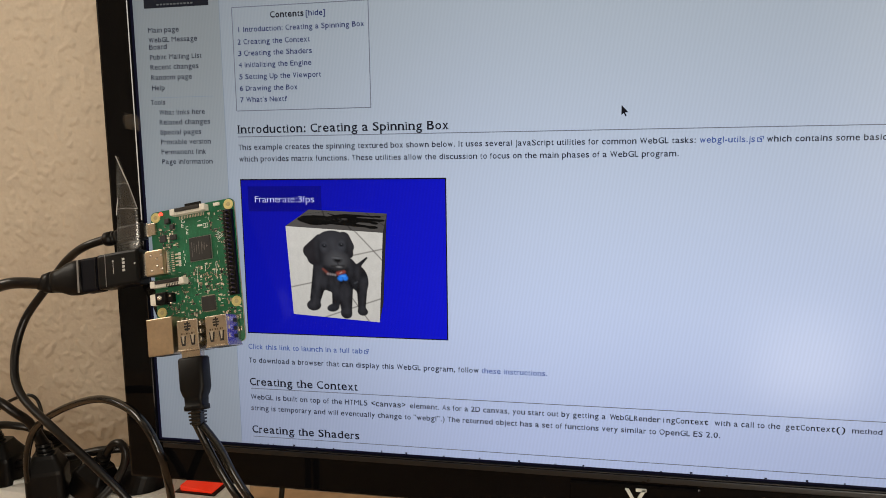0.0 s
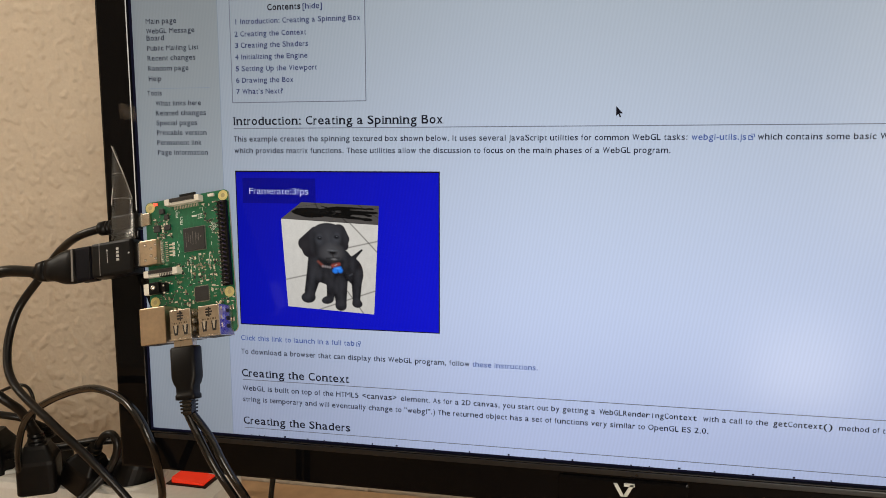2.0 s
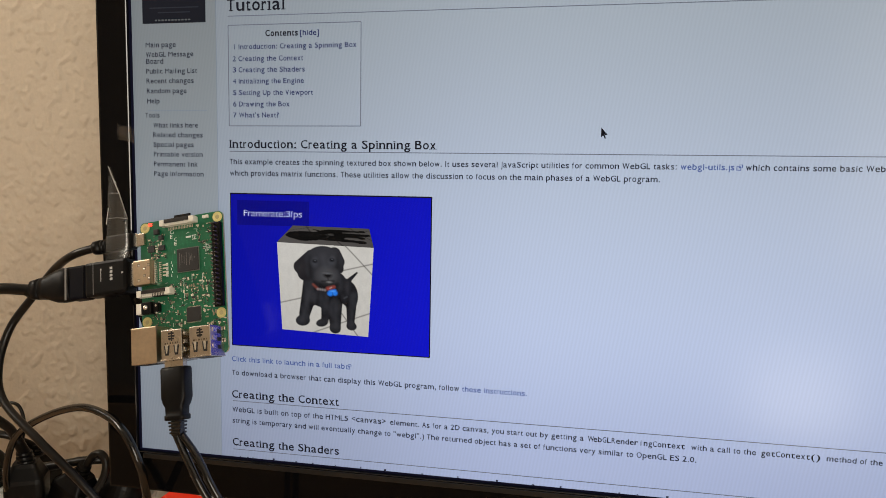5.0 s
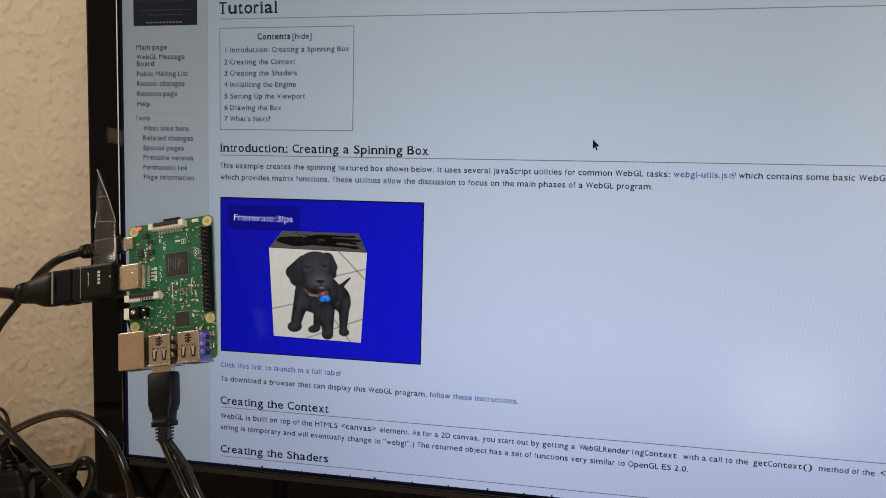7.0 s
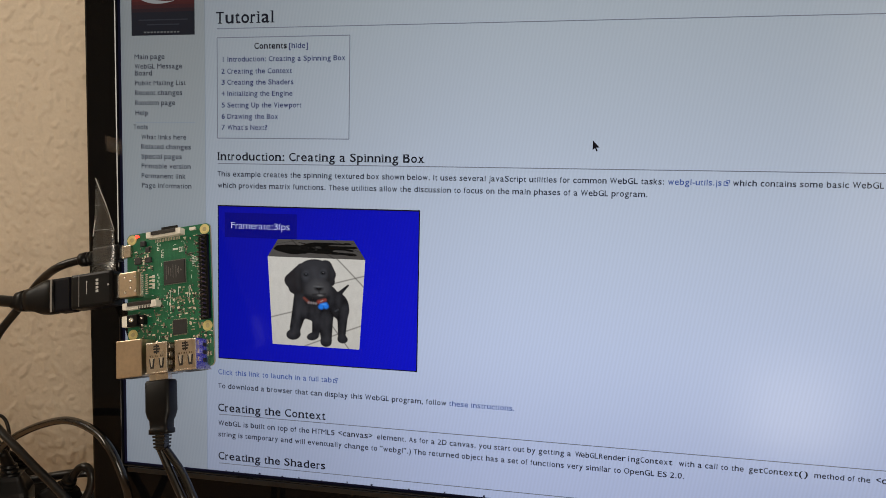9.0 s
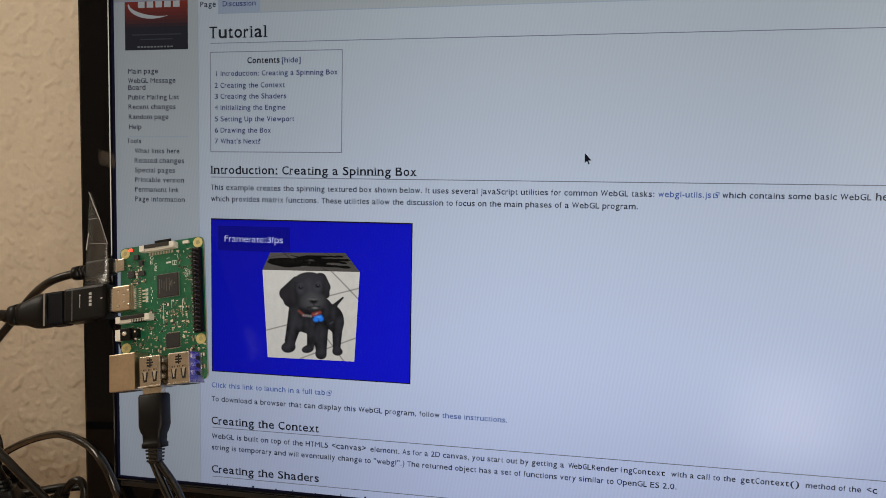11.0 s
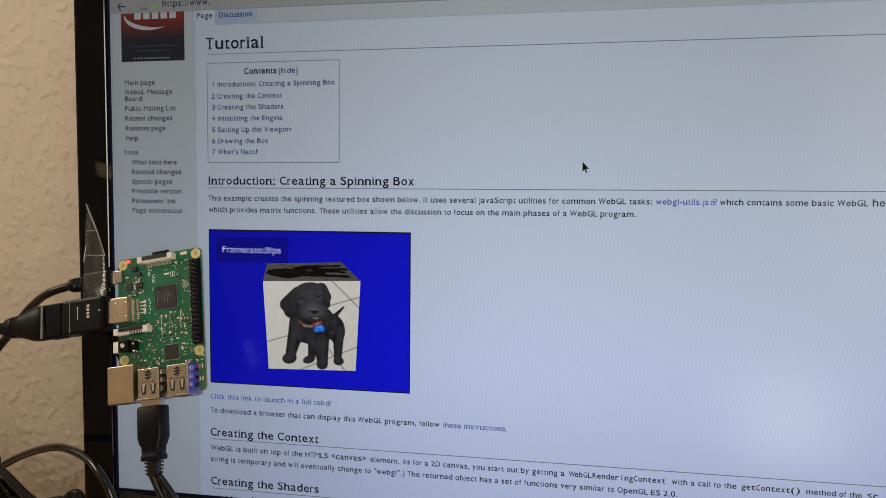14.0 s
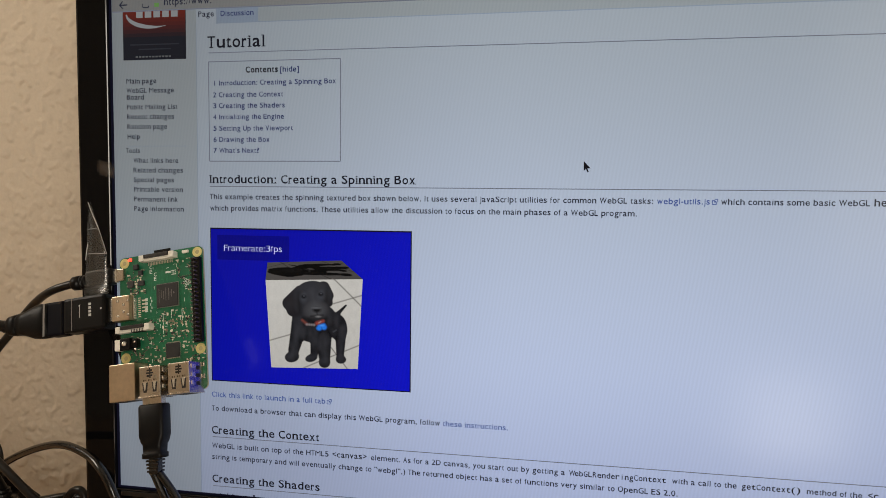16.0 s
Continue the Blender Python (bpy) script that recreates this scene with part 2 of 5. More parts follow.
def add_disc_prism(bm, centre, radius, y0, y1, n=20, mat=0, inner=0.0):
    """A round plate or ring in the x-z plane between the depths y0 and y1."""
    cx, cz = centre
    rings = []
    for r, y in (((inner or 0.0), y0), (radius, y0), (radius, y1), ((inner or 0.0), y1)):
        if r == 0.0:
            rings.append([bm.verts.new((cx, y, cz))])
        else:
            rings.append([bm.verts.new((cx + r * math.cos(2 * math.pi * i / n), y, cz + r * math.sin(2 * math.pi * i / n))) for i in range(n)])
    pairs = list(zip(rings, rings[1:])) + ([(rings[-1], rings[0])] if inner else [])
    for a, b in pairs:
        for i in range(n):
            q = [a[i % len(a)], a[(i + 1) % n % len(a)], b[(i + 1) % n % len(b)], b[i % len(b)]]
            q = list(dict.fromkeys(q))
            if len(q) > 2:
                f = bm.faces.new(q)
                f.material_index = mat
    return rings


def smooth_path(points, steps=8):
    pts = [Vector(p) for p in points]
    ext = [pts[0] * 2 - pts[1], *pts, pts[-1] * 2 - pts[-2]]
    out = []
    for a, b, c, d in zip(ext, ext[1:], ext[2:], ext[3:]):
        for k in range(steps):
            t = k / steps
            out.append(0.5 * ((2 * b) + (c - a) * t + (2 * a - 5 * b + 4 * c - d) * t * t + (3 * b - a - 3 * c + d) * t ** 3))
    out.append(pts[-1])
    return out


def tube_bm(points, radius, steps=8, n=12, taper=None, bm=None):
    """A round cord along a smooth path."""
    bm = bm or bmesh.new()
    path = smooth_path(points, steps)
    up, rings = Vector((0.3, 0.2, 0.93)), []
    for i, p in enumerate(path):
        d = (path[min(i + 1, len(path) - 1)] - path[max(i - 1, 0)]).normalized()
        side = d.cross(up)
        if side.length < 1e-3:
            side = d.cross(Vector((1, 0, 0)))
        side.normalize()
        up = side.cross(d).normalized()
        r = radius * (taper(i / (len(path) - 1)) if taper else 1)
        rings.append([bm.verts.new(p + r * (math.cos(2 * math.pi * k / n) * side + math.sin(2 * math.pi * k / n) * up)) for k in range(n)])
    for a, b in zip(rings, rings[1:]):
        for k in range(n):
            bm.faces.new((a[k], a[(k + 1) % n], b[(k + 1) % n], b[k]))
    bm.faces.new(rings[0])
    bm.faces.new(rings[-1])
    return bm


# advances of a wide screen typeface, in thousandths of its size
ADVANCE = dict(zip(" !\"'(),-./:;<>?[]", (318, 401, 460, 275, 390, 390, 318, 361, 318, 337, 337, 337, 838, 838, 531, 390, 390)))
ADVANCE.update(zip("ABCDEFGHIJKLMNOPQRSTUVWXYZ", (684, 686, 698, 770, 632, 575, 775, 752, 295, 295, 656, 557, 863, 748, 787, 603, 787, 695, 635, 611, 732, 684, 989, 685, 611, 685)))
ADVANCE.update(zip("abcdefghijklmnopqrstuvwxyz", (613, 635, 550, 635, 615, 352, 635, 634, 278, 278, 579, 278, 974, 634, 612, 635, 635, 411, 521, 392, 634, 592, 818, 592, 592, 525)))
GLYPHS = {}


def glyph(ch, bold):
    """Outline of one letter of the built-in font: points, faces, inked width."""
    if (ch, bold) not in GLYPHS:
        cu = bpy.data.curves.new("letter", "FONT")
        cu.body, cu.size, cu.resolution_u, cu.offset = ch, 1.0, 3, bold
        ob = new("letter", cu)
        me = bpy.data.meshes.new_from_object(ob.evaluated_get(bpy.context.evaluated_depsgraph_get()))
        bpy.data.objects.remove(ob)
        co = np.array([v.co[:2] for v in me.vertices])
        GLYPHS[ch, bold] = (co, [tuple(p.vertices) for p in me.polygons])
        bpy.data.meshes.remove(me)
    return GLYPHS[ch, bold]


def text_mesh(body, x0, z0, size=None, x1=None, bold=0.0, mono=False, wide=1.0, serif=False):
    """A line of letters as a flat mesh in the x-z plane, from x0 to x1 on the base line z0."""
    bold = round(bold + 0.010, 4)
    xh, cap = glyph("x", bold)[0][:, 1].max(), glyph("H", bold)[0][:, 1].max()
    adv = [602 if mono else ADVANCE.get(c, 636) for c in body]
    em = (x1 - x0) / (sum(adv) / 1000 - 0.12) if x1 is not None else size
    em_h = em / wide
    verts, faces, x = [], [], x0 - 0.06 * em
    for ch, a in zip(body, adv):
        w = a / 1000 * em
        if ch != " ":
            co, fs = glyph(ch, 0.0 if ch in "M4" else bold)
            lo, hi = co[:, 0].min(), co[:, 0].max()
            ink = min(max((hi - lo) * em, 0.02 * em), w - 0.10 * em) if hi - lo < 0.2 else min(max(w - 0.105 * em, (hi - lo) * em * 0.75), (hi - lo) * em * 1.7)
            px = (co[:, 0] - lo) / (hi - lo) * ink + x + (w - ink) / 2
            y = co[:, 1]
            pz = np.where(y <= xh, y * 0.547 / xh, 0.547 + (y - xh) * (0.735 - 0.547) / (cap - xh)) * em_h + z0
            n = len(verts)
            verts += [(p, 0, q) for p, q in zip(px, pz)]
            faces += [tuple(i + n for i in f) for f in fs]
            for level, upper in ((0.0, False), (xh, True), (y.max(), True)) if serif else ():
                # small feet on the stems
                if level == xh and not ch.islower() or level == y.max() and abs(y.max() - xh) < 0.02:
                    continue
                xs = np.sort(px[np.abs(y - level) < 0.016 + abs(bold)])
                for run in np.split(xs, np.where(np.diff(xs) > 0.19 * em)[0] + 1) if len(xs) else ():
                    if 0.03 * em < run[-1] - run[0] < 0.24 * em:
                        zz = pz[np.argmin(np.abs(y - level))]
                        r0, r1 = run[0] - 0.075 * em, run[-1] + (0.0 if upper and ch.islower() else 0.075 * em)
                        lo_z, hi_z = (zz - 0.05 * em_h, zz) if upper else (zz, zz + 0.05 * em_h)
                        n = len(verts)
                        verts += [(r0, -0.00003, lo_z), (r1, -0.00003, lo_z), (r1, -0.00003, hi_z), (r0, -0.00003, hi_z)]
                        faces.append((n, n + 1, n + 2, n + 3))
        x += w
    me = bpy.data.meshes.new("letters")
    me.from_pydata(verts, [], faces)
    return me

# ---------- the room ----------
DESK_Z, WALL_Y = 0.010, 0.193


def plain_slab(name, lo, hi, mat):
    return tagged(part(name, box_bm(lo, hi), mat), kind="structure")


def wall_with_opening(name, along, at, thick, a0, a1, z0, z1, w0, w1, h0, h1, mat):
    """A thick wall with one rectangular opening through it; along is the axis it runs on."""
    bm = bmesh.new()
    for p0, p1, q0, q1 in ((a0, w0, z0, z1), (w1, a1, z0, z1), (w0, w1, z0, h0), (w0, w1, h1, z1)):
        if along == "x":
            add_box(bm, (p0, at, q0), (p1, at + thick, q1))
        else:
            add_box(bm, (at, p0, q0), (at + thick, p1, q1))
    return tagged(part(name, bm, mat), kind="structure")


def wallpaper_wall():
    """The wall behind the desk: woodchip paper with a soft, lumpy relief."""
    bm = bmesh.new()
    x0, x1, z0, z1 = -0.46, 0.02, -0.02, 0.66
    step = 0.0015
    nx, nz = int((x1 - x0) / step), int((z1 - z0) / step)
    grid = []
    for j in range(nz + 1):
        row = []
        for i in range(nx + 1):
            x, z = x0 + i * step, z0 + j * step
            h = noise.noise((x * 150, z * 135, 1.7))
            h2 = noise.noise((x * 230, z * 260, 4.1))
            big = noise.noise((x * 16, z * 16, 9.0))
            chip = min(1.0, max(0.0, (h - 0.10) / 0.22))
            e = chip * chip * (3 - 2 * chip) * 0.00105 + max(0.0, h2) * 0.0009 + big * 0.0008
            row.append(bm.verts.new((x, WALL_Y - 0.002 - e, z)))
        grid.append(row)
    for j in range(nz):
        for i in range(nx):
            bm.faces.new((grid[j][i], grid[j][i + 1], grid[j + 1][i + 1], grid[j + 1][i]))
    ob = part("wallpaper", bm, M_WALL, smooth=True)
    return ob


wall = plain_slab("wall_north", (-1.02, WALL_Y, -0.75), (2.7, WALL_Y + 0.12, 1.75), M_WALL)
paper = wallpaper_wall()
paper.parent = wall
# openings for window_1 and for the added key light
south = bmesh.new()
for x0, x1, z0, z1 in ((-1.02, 0.75, -0.75, -0.06), (0.75, 1.25, -0.75, -0.70), (0.75, 1.25, -0.10, -0.06), (1.25, 2.7, -0.75, -0.06), (-1.02, 1.08, -0.06, 1.16), (1.08, 2.12, -0.06, -0.02), (1.08, 2.12, 1.12, 1.16), (2.12, 2.7, -0.06, 1.16), (-1.02, 2.7, 1.16, 1.75)):
    add_box(south, (x0, -2.52, z0), (x1, -2.40, z1))
tagged(part("wall_south", south, M_WALL), kind="structure")
# opening made for the added side light
wall_with_opening("wall_west", "y", -1.02, 0.12, -2.4, WALL_Y, -0.75, 1.75, -0.68, -0.04, 0.50, 1.18, M_WALL)
plain_slab("wall_east", (2.58, -2.4, -0.75), (2.70, WALL_Y, 1.75), M_WALL)
plain_slab("floor", (-1.02, -2.52, -0.85), (2.7, WALL_Y + 0.12, -0.75), M_CARPET)
plain_slab("ceiling", (-1.02, -2.52, 1.75), (2.7, WALL_Y + 0.12, 1.85), M_CEIL)


def desk():
    top = new("desk")
    tagged(top, "light beech laminate desk standing against the wall", "desk")
    top.location = (0, 0, DESK_Z)
    part("desktop", box_bm((-0.85, -0.50, -0.025), (1.25, WALL_Y - 0.006, 0), 0.002), M_WOOD, top)
    for x in (-0.83, 1.21):
        part("side_panel", box_bm((x, -0.45, -0.76), (x + 0.022, WALL_Y - 0.02, -0.025)), M_WOOD, top)


desk()

# ---------- the monitor ----------
SL, SR, SB, ST = -0.0642, 0.5296, 0.1347, 0.4687     # the lit area
monitor = new("monitor")
tagged(monitor, "large glossy black monitor showing a tutorial web page", "monitor")
monitor.location = (0.233, 0.06, DESK_Z)
MI = Matrix.Translation(monitor.location).inverted()


def mpart(name, bm, mats, label="", smooth=False):
    bmesh.ops.transform(bm, matrix=MI, verts=bm.verts)
    return part(name, bm, mats, monitor, label, smooth)


def frame_bm(outer, inner, y_front, y_in, y_back, bevel):
    """A picture-frame ring: outer and inner rectangles (x0, x1, z0, z1), with a sloping inner lip."""
    bm = bmesh.new()

    def ring(r, y):
        x0, x1, z0, z1 = r
        return [bm.verts.new(p) for p in ((x0, y, z0), (x1, y, z0), (x1, y, z1), (x0, y, z1))]

    def shrink(r, d):
        return (r[0] + d, r[1] - d, r[2] + d, r[3] - d)
    rings = [ring(outer, y_back), ring(outer, y_front + bevel), ring(shrink(outer, bevel * 0.35), y_front + bevel * 0.3),
             ring(shrink(outer, bevel), y_front), ring(shrink(inner, -0.0007), y_front), ring(shrink(inner, -0.0002), y_front + 0.00035),
             ring(inner, y_in), ring(inner, y_back)]
    for k, (a, b) in enumerate(zip(rings, rings[1:] + rings[:1])):
        for i in range(4):
            f = bm.faces.new((a[i], a[(i + 1) % 4], b[(i + 1) % 4], b[i]))
            f.material_index = {4: 1, 5: 2, 6: 2}.get(k, 0)
    return bm


mpart("bezel", frame_bm((SL - 0.0239, SR + 0.0226, 0.1068, ST + 0.022), (SL - 0.0019, SR + 0.0019, SB - 0.0013, ST + 0.0013), -0.0028, -0.0008, 0.012, 0.0022), [M_BEZEL, M_LIP, M_BEZEL_IN], "glossy black bezel")
mpart("back_housing", box_bm((SL - 0.012, 0.012, 0.118), (SR + 0.012, 0.048, ST + 0.012), 0.012), M_MATT)
mpart("lower_lip", box_bm((SL + 0.002, -0.0034, SB - 0.0056), (SR - 0.002, -0.0020, SB - 0.0024), 0.0005), material("lip_grey", (0.011, 0.011, 0.011), 0.30, grain=0.2, scale=800), "dull grey strip under the screen")
bm = bmesh.new()
add_box(bm, (0.196, -0.0044, 0.1028), (0.268, 0.004, 0.1280), 0.0018)
mpart("logo_plate", bm, M_BEZEL)
bm = bmesh.new()
for a, b in (((0.2278, 0.1254), (0.2318, 0.1181)), ((0.2372, 0.1254), (0.2334, 0.1181))):
    w = 0.0021
    q = [(a[0] - w / 2, a[1]), (a[0] + w / 2, a[1]), (b[0] + w / 2, b[1]), (b[0] - w / 2, b[1])]
    f0 = [bm.verts.new((x, -0.0054, z)) for x, z in q]
    f1 = [bm.verts.new((x, -0.0042, z)) for x, z in q]
    bm.faces.new(f0)
    for i in range(4):
        bm.faces.new((f0[i], f0[(i + 1) % 4], f1[(i + 1) % 4], f1[i]))
add_box(bm, (0.2326, -0.0054, 0.1242), (0.2384, -0.0042, 0.1258))
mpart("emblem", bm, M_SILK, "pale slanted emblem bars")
mpart("stand_neck", box_bm((0.200, 0.045, DESK_Z + 0.010), (0.266, 0.075, 0.30), 0.008), M_MATT)
bm = bmesh.new()
bmesh.ops.create_circle(bm, cap_ends=True, segments=40, radius=1)
bmesh.ops.transform(bm, matrix=Matrix.Translation((0.233, 0.045, DESK_Z)) @ Matrix.Diagonal((0.135, 0.085, 1, 1)), verts=bm.verts)
ex = bmesh.ops.extrude_face_region(bm, geom=list(bm.faces))
bmesh.ops.translate(bm, vec=(0, 0, 0.011), verts=[v for v in ex["geom"] if isinstance(v, bmesh.types.BMVert)])
mpart("stand_base", bm, M_BEZEL)

# the lit panel and what it shows
bm = bmesh.new()
add_box(bm, (SL - 0.003, 0.0, SB - 0.003), (SR + 0.003, 0.006, ST + 0.003))
screen = part("screen", bm, M_PAGE, monitor, "lit screen with a pale blue web page")
screen.matrix_parent_inverse = MI


def on_screen(name, me, mat, depth=0.00025, label=""):
    me.materials.clear()
    me.materials.append(mat)
    ob = new(name, me)
    ob.parent = screen
    ob.location = (0, -depth, 0)
    if label:
        ob["label"] = label
    return ob


def flat_rects(name, rects, mat, depth, label=""):
    bm = bmesh.new()
    for x0, x1, z0, z1 in rects:
        bm.faces.new([bm.verts.new(p) for p in ((x0, 0, z0), (x1, 0, z0), (x1, 0, z1), (x0, 0, z1))])
    me = bpy.data.meshes.new(name)
    bm.to_mesh(me)
    bm.free()
    return on_screen(name, me, mat, depth, label)


BODY = 0.00415
PX = 0.000312
# page areas
flat_rects("panel_border", [(SL - 0.003, SL, SB - 0.003, ST + 0.003), (SR, SR + 0.003, SB - 0.003, ST + 0.003), (SL, SR, SB - 0.003, SB), (SL, SR, ST, ST + 0.003)], lit_pixels("panel_border", (0.004, 0.004, 0.012)), 0.0004, "unlit dark rim of the panel")
flat_rects("sidebar_area", [(SL, -0.0083, SB, 0.4314)], M_SIDE, 0.00010)
flat_rects("browser_toolbar", [(SL, SR, 0.4316, ST)], M_BAR, 0.00016, "grey browser toolbar")
flat_rects("tab_strip", [(-0.0083, SR, 0.4228, 0.4316)], M_SIDE, 0.00012)
flat_rects("discussion_tab", [(0.0048, 0.0315, 0.4228, 0.4316)], M_TAB, 0.00015)
flat_rects("page_tab", [(-0.0083, 0.0045, 0.4222, 0.4316)], M_PAGE, 0.00015)
flat_rects("tab_rule", [(0.0045, SR, 0.4224, 0.4229)], M_TAB, 0.00018)
flat_rects("toolbar_rule", [(SL, SR, 0.4312, 0.4318)], M_RULE, 0.0002)
flat_rects("sidebar_rule", [(-0.0085, -0.0082, SB, 0.4228)], M_TAB, 0.0002)
# rules and the contents frame
for z in (0.4053, 0.3256, 0.1707, 0.1395):
    flat_rects("rule_line", [(-0.0005, SR, z - PX * 0.75, z + PX * 0.75)], M_RULE, 0.0002)
x0, x1, z0, z1, w = -0.0005, 0.0822, 0.3408, 0.4000, PX * 0.8
flat_rects("contents_frame", [(x0, x1, z0 - w, z0 + w), (x0, x1, z1 - w, z1 + w), (x0 - w, x0 + w, z0, z1), (x1 - w, x1 + w, z0, z1)], M_RULE, 0.0002)
flat_rects("sidebar_divider", [(-0.0549, -0.0150, 0.3498, 0.3501)], M_TAB, 0.0002)
# written lines: words, start, base line, end, size, ink, boldness
LINES = [
    ("page_tab_text", "Page", -0.0067, 0.4267, 0.0033, BODY, M_GREY_INK, 0.0),
    ("page_tab_text", "Discussion", 0.0077, 0.4267, 0.0286, BODY, M_LINK, 0.0),
    ("page_title", "Tutorial", -0.0009, 0.4083, 0.0355, 0.0078, M_INK, 0.002),
    ("contents_title", "Contents", 0.0234, 0.3932, 0.0437, BODY, M_INK, 0.014),
    ("contents_toggle", "[hide]", 0.0451, 0.3932, 0.0567, BODY, M_LINK, 0.0),
    ("contents_line", "1 Introduction: Creating a Spinning Box", 0.0024, 0.3859, 0.0794, BODY, M_LINK, 0.0),
    ("contents_line", "2 Creating the Context", 0.0023, 0.3789, 0.0468, BODY, M_LINK, 0.0),
    ("contents_line", "3 Creating the Shaders", 0.0023, 0.3724, 0.0479, BODY, M_LINK, 0.0),
    ("contents_line", "4 Initializing the Engine", 0.0023, 0.3658, 0.0473, BODY, M_LINK, 0.0),
    ("contents_line", "5 Setting Up the Viewport", 0.0023, 0.3590, 0.0528, BODY, M_LINK, 0.0),
    ("contents_line", "6 Drawing the Box", 0.0023, 0.3523, 0.0382, BODY, M_LINK, 0.0),
    ("contents_line", "7 What's Next?", 0.0023, 0.3458, 0.0317, BODY, M_LINK, 0.0),
    ("sidebar_line", "Main page", -0.0551, 0.3881, -0.0350, 0.0039, M_GREY_INK, 0.0),
    ("sidebar_line", "WebGL Message", -0.0551, 0.3824, -0.0234, 0.0039, M_GREY_INK, 0.0),
    ("sidebar_line", "Board", -0.0551, 0.3783, -0.0435, 0.0039, M_GREY_INK, 0.0),
    ("sidebar_line", "Public Mailing List", -0.0551, 0.3724, -0.0213, 0.0039, M_GREY_INK, 0.0),
    ("sidebar_line", "Recent changes", -0.0551, 0.3665, -0.0235, 0.0039, M_GREY_INK, 0.0),
    ("sidebar_line", "Random page", -0.0550, 0.3605, -0.0283, 0.0039, M_GREY_INK, 0.0),
    ("sidebar_line", "Help", -0.0550, 0.3544, -0.0466, 0.0039, M_GREY_INK, 0.0),
    ("sidebar_title", "Tools", -0.0564, 0.3458, -0.0468, 0.0039, M_GREY_INK, 0.0),
    ("sidebar_line", "What links here", -0.0512, 0.3397, -0.0211, 0.0039, M_GREY_INK, 0.0),
    ("sidebar_line", "Related changes", -0.0514, 0.3338, -0.0181, 0.0039, M_GREY_INK, 0.0),
    ("sidebar_line", "Special pages", -0.0514, 0.3279, -0.0242, 0.0039, M_GREY_INK, 0.0),
    ("sidebar_line", "Printable version", -0.0513, 0.3220, -0.0183, 0.0039, M_GREY_INK, 0.0),
    ("sidebar_line", "Permanent link", -0.0514, 0.3160, -0.0218, 0.0039, M_GREY_INK, 0.0),
    ("sidebar_line", "Page information", -0.0513, 0.3101, -0.0179, 0.0039, M_GREY_INK, 0.0),
    ("heading", "Introduction: Creating a Spinning Box", -0.0004, 0.3277, 0.1270, 0.0064, M_INK, 0.002),
    ("text_line", "This example creates the spinning textured box shown below. It uses several JavaScript utilities for common WebGL tasks:", -0.0005, 0.3179, 0.2596, BODY, M_GREY_INK, 0.0),
    ("link_text", "webgl-utils.js", 0.2615, 0.3179, 0.2887, BODY, M_LINK2, 0.0),
    ("text_line", "which contains some basic WebGL", 0.2945, 0.3179, 0.3673, BODY, M_GREY_INK, 0.0),
    ("text_line", "hel", 0.3695, 0.3179, 0.3767, BODY, M_GREY_INK, 0.0),
    ("text_line", "which provides matrix functions. These utilities allow the discussion to focus on the main phases of a WebGL program.", -0.0004, 0.3110, 0.2512, BODY, M_GREY_INK, 0.0),
    ("link_text", "Click this link to launch in a full tab", -0.0006, 0.1960, 0.0729, BODY, M_LINK2, 0.0),
    ("text_line", "To download a browser that can display this WebGL program, follow", -0.0007, 0.1873, 0.1431, BODY, M_GREY_INK, 0.0),
    ("link_text", "these instructions.", 0.1449, 0.1873, 0.1828, BODY, M_LINK2, 0.0),
    ("heading", "Creating the Context", -0.0008, 0.1728, 0.0689, 0.0064, M_INK, 0.002),
    ("text_line", "WebGL is built on top of the HTML5", -0.0007, 0.1637, 0.0750, BODY, M_GREY_INK, 0.0),
    ("code_text", "<canvas>", 0.0775, 0.1637, 0.0987, BODY, M_INK, 0.0),
    ("text_line", "element. As for a 2D canvas, you start out by getting a", 0.1015, 0.1637, 0.2155, BODY, M_GREY_INK, 0.0),
    ("code_text", "WebGLRenderingContext", 0.2186, 0.1637, 0.2707, BODY, M_INK, 0.0),
    ("text_line", "with a call to the", 0.2741, 0.1637, 0.3078, BODY, M_GREY_INK, 0.0),
    ("code_text", "getContext()", 0.3105, 0.1637, 0.3402, BODY, M_INK, 0.0),
    ("text_line", "method of the", 0.3434, 0.1637, 0.3707, BODY, M_GREY_INK, 0.0),
    ("code_text", "<c", 0.3735, 0.1637, 0.3785, BODY, M_INK, 0.0),
    ("text_line", "string is temporary and will eventually change to \"webgl\".) The returned object has a set of functions very similar to OpenGL ES 2.0.", -0.0008, 0.1566, 0.2773, BODY, M_GREY_INK, 0.0),
    ("heading", "Creating the Shaders", -0.0008, 0.1420, 0.0693, 0.0064, M_INK, 0.002),
    ("address_text", "https://www.", -0.0290, 0.4345, 0.0020, 0.0050, M_GREY_INK, 0.0),
]
for name, words, xa, z, xb, size, ink, bold in LINES:
    on_screen(name, text_mesh(words, xa, z, size, xb, bold, name == "code_text", 1.07 if name in ("heading", "page_title") else 1.0, name in ("heading", "page_title")), ink, 0.0003)


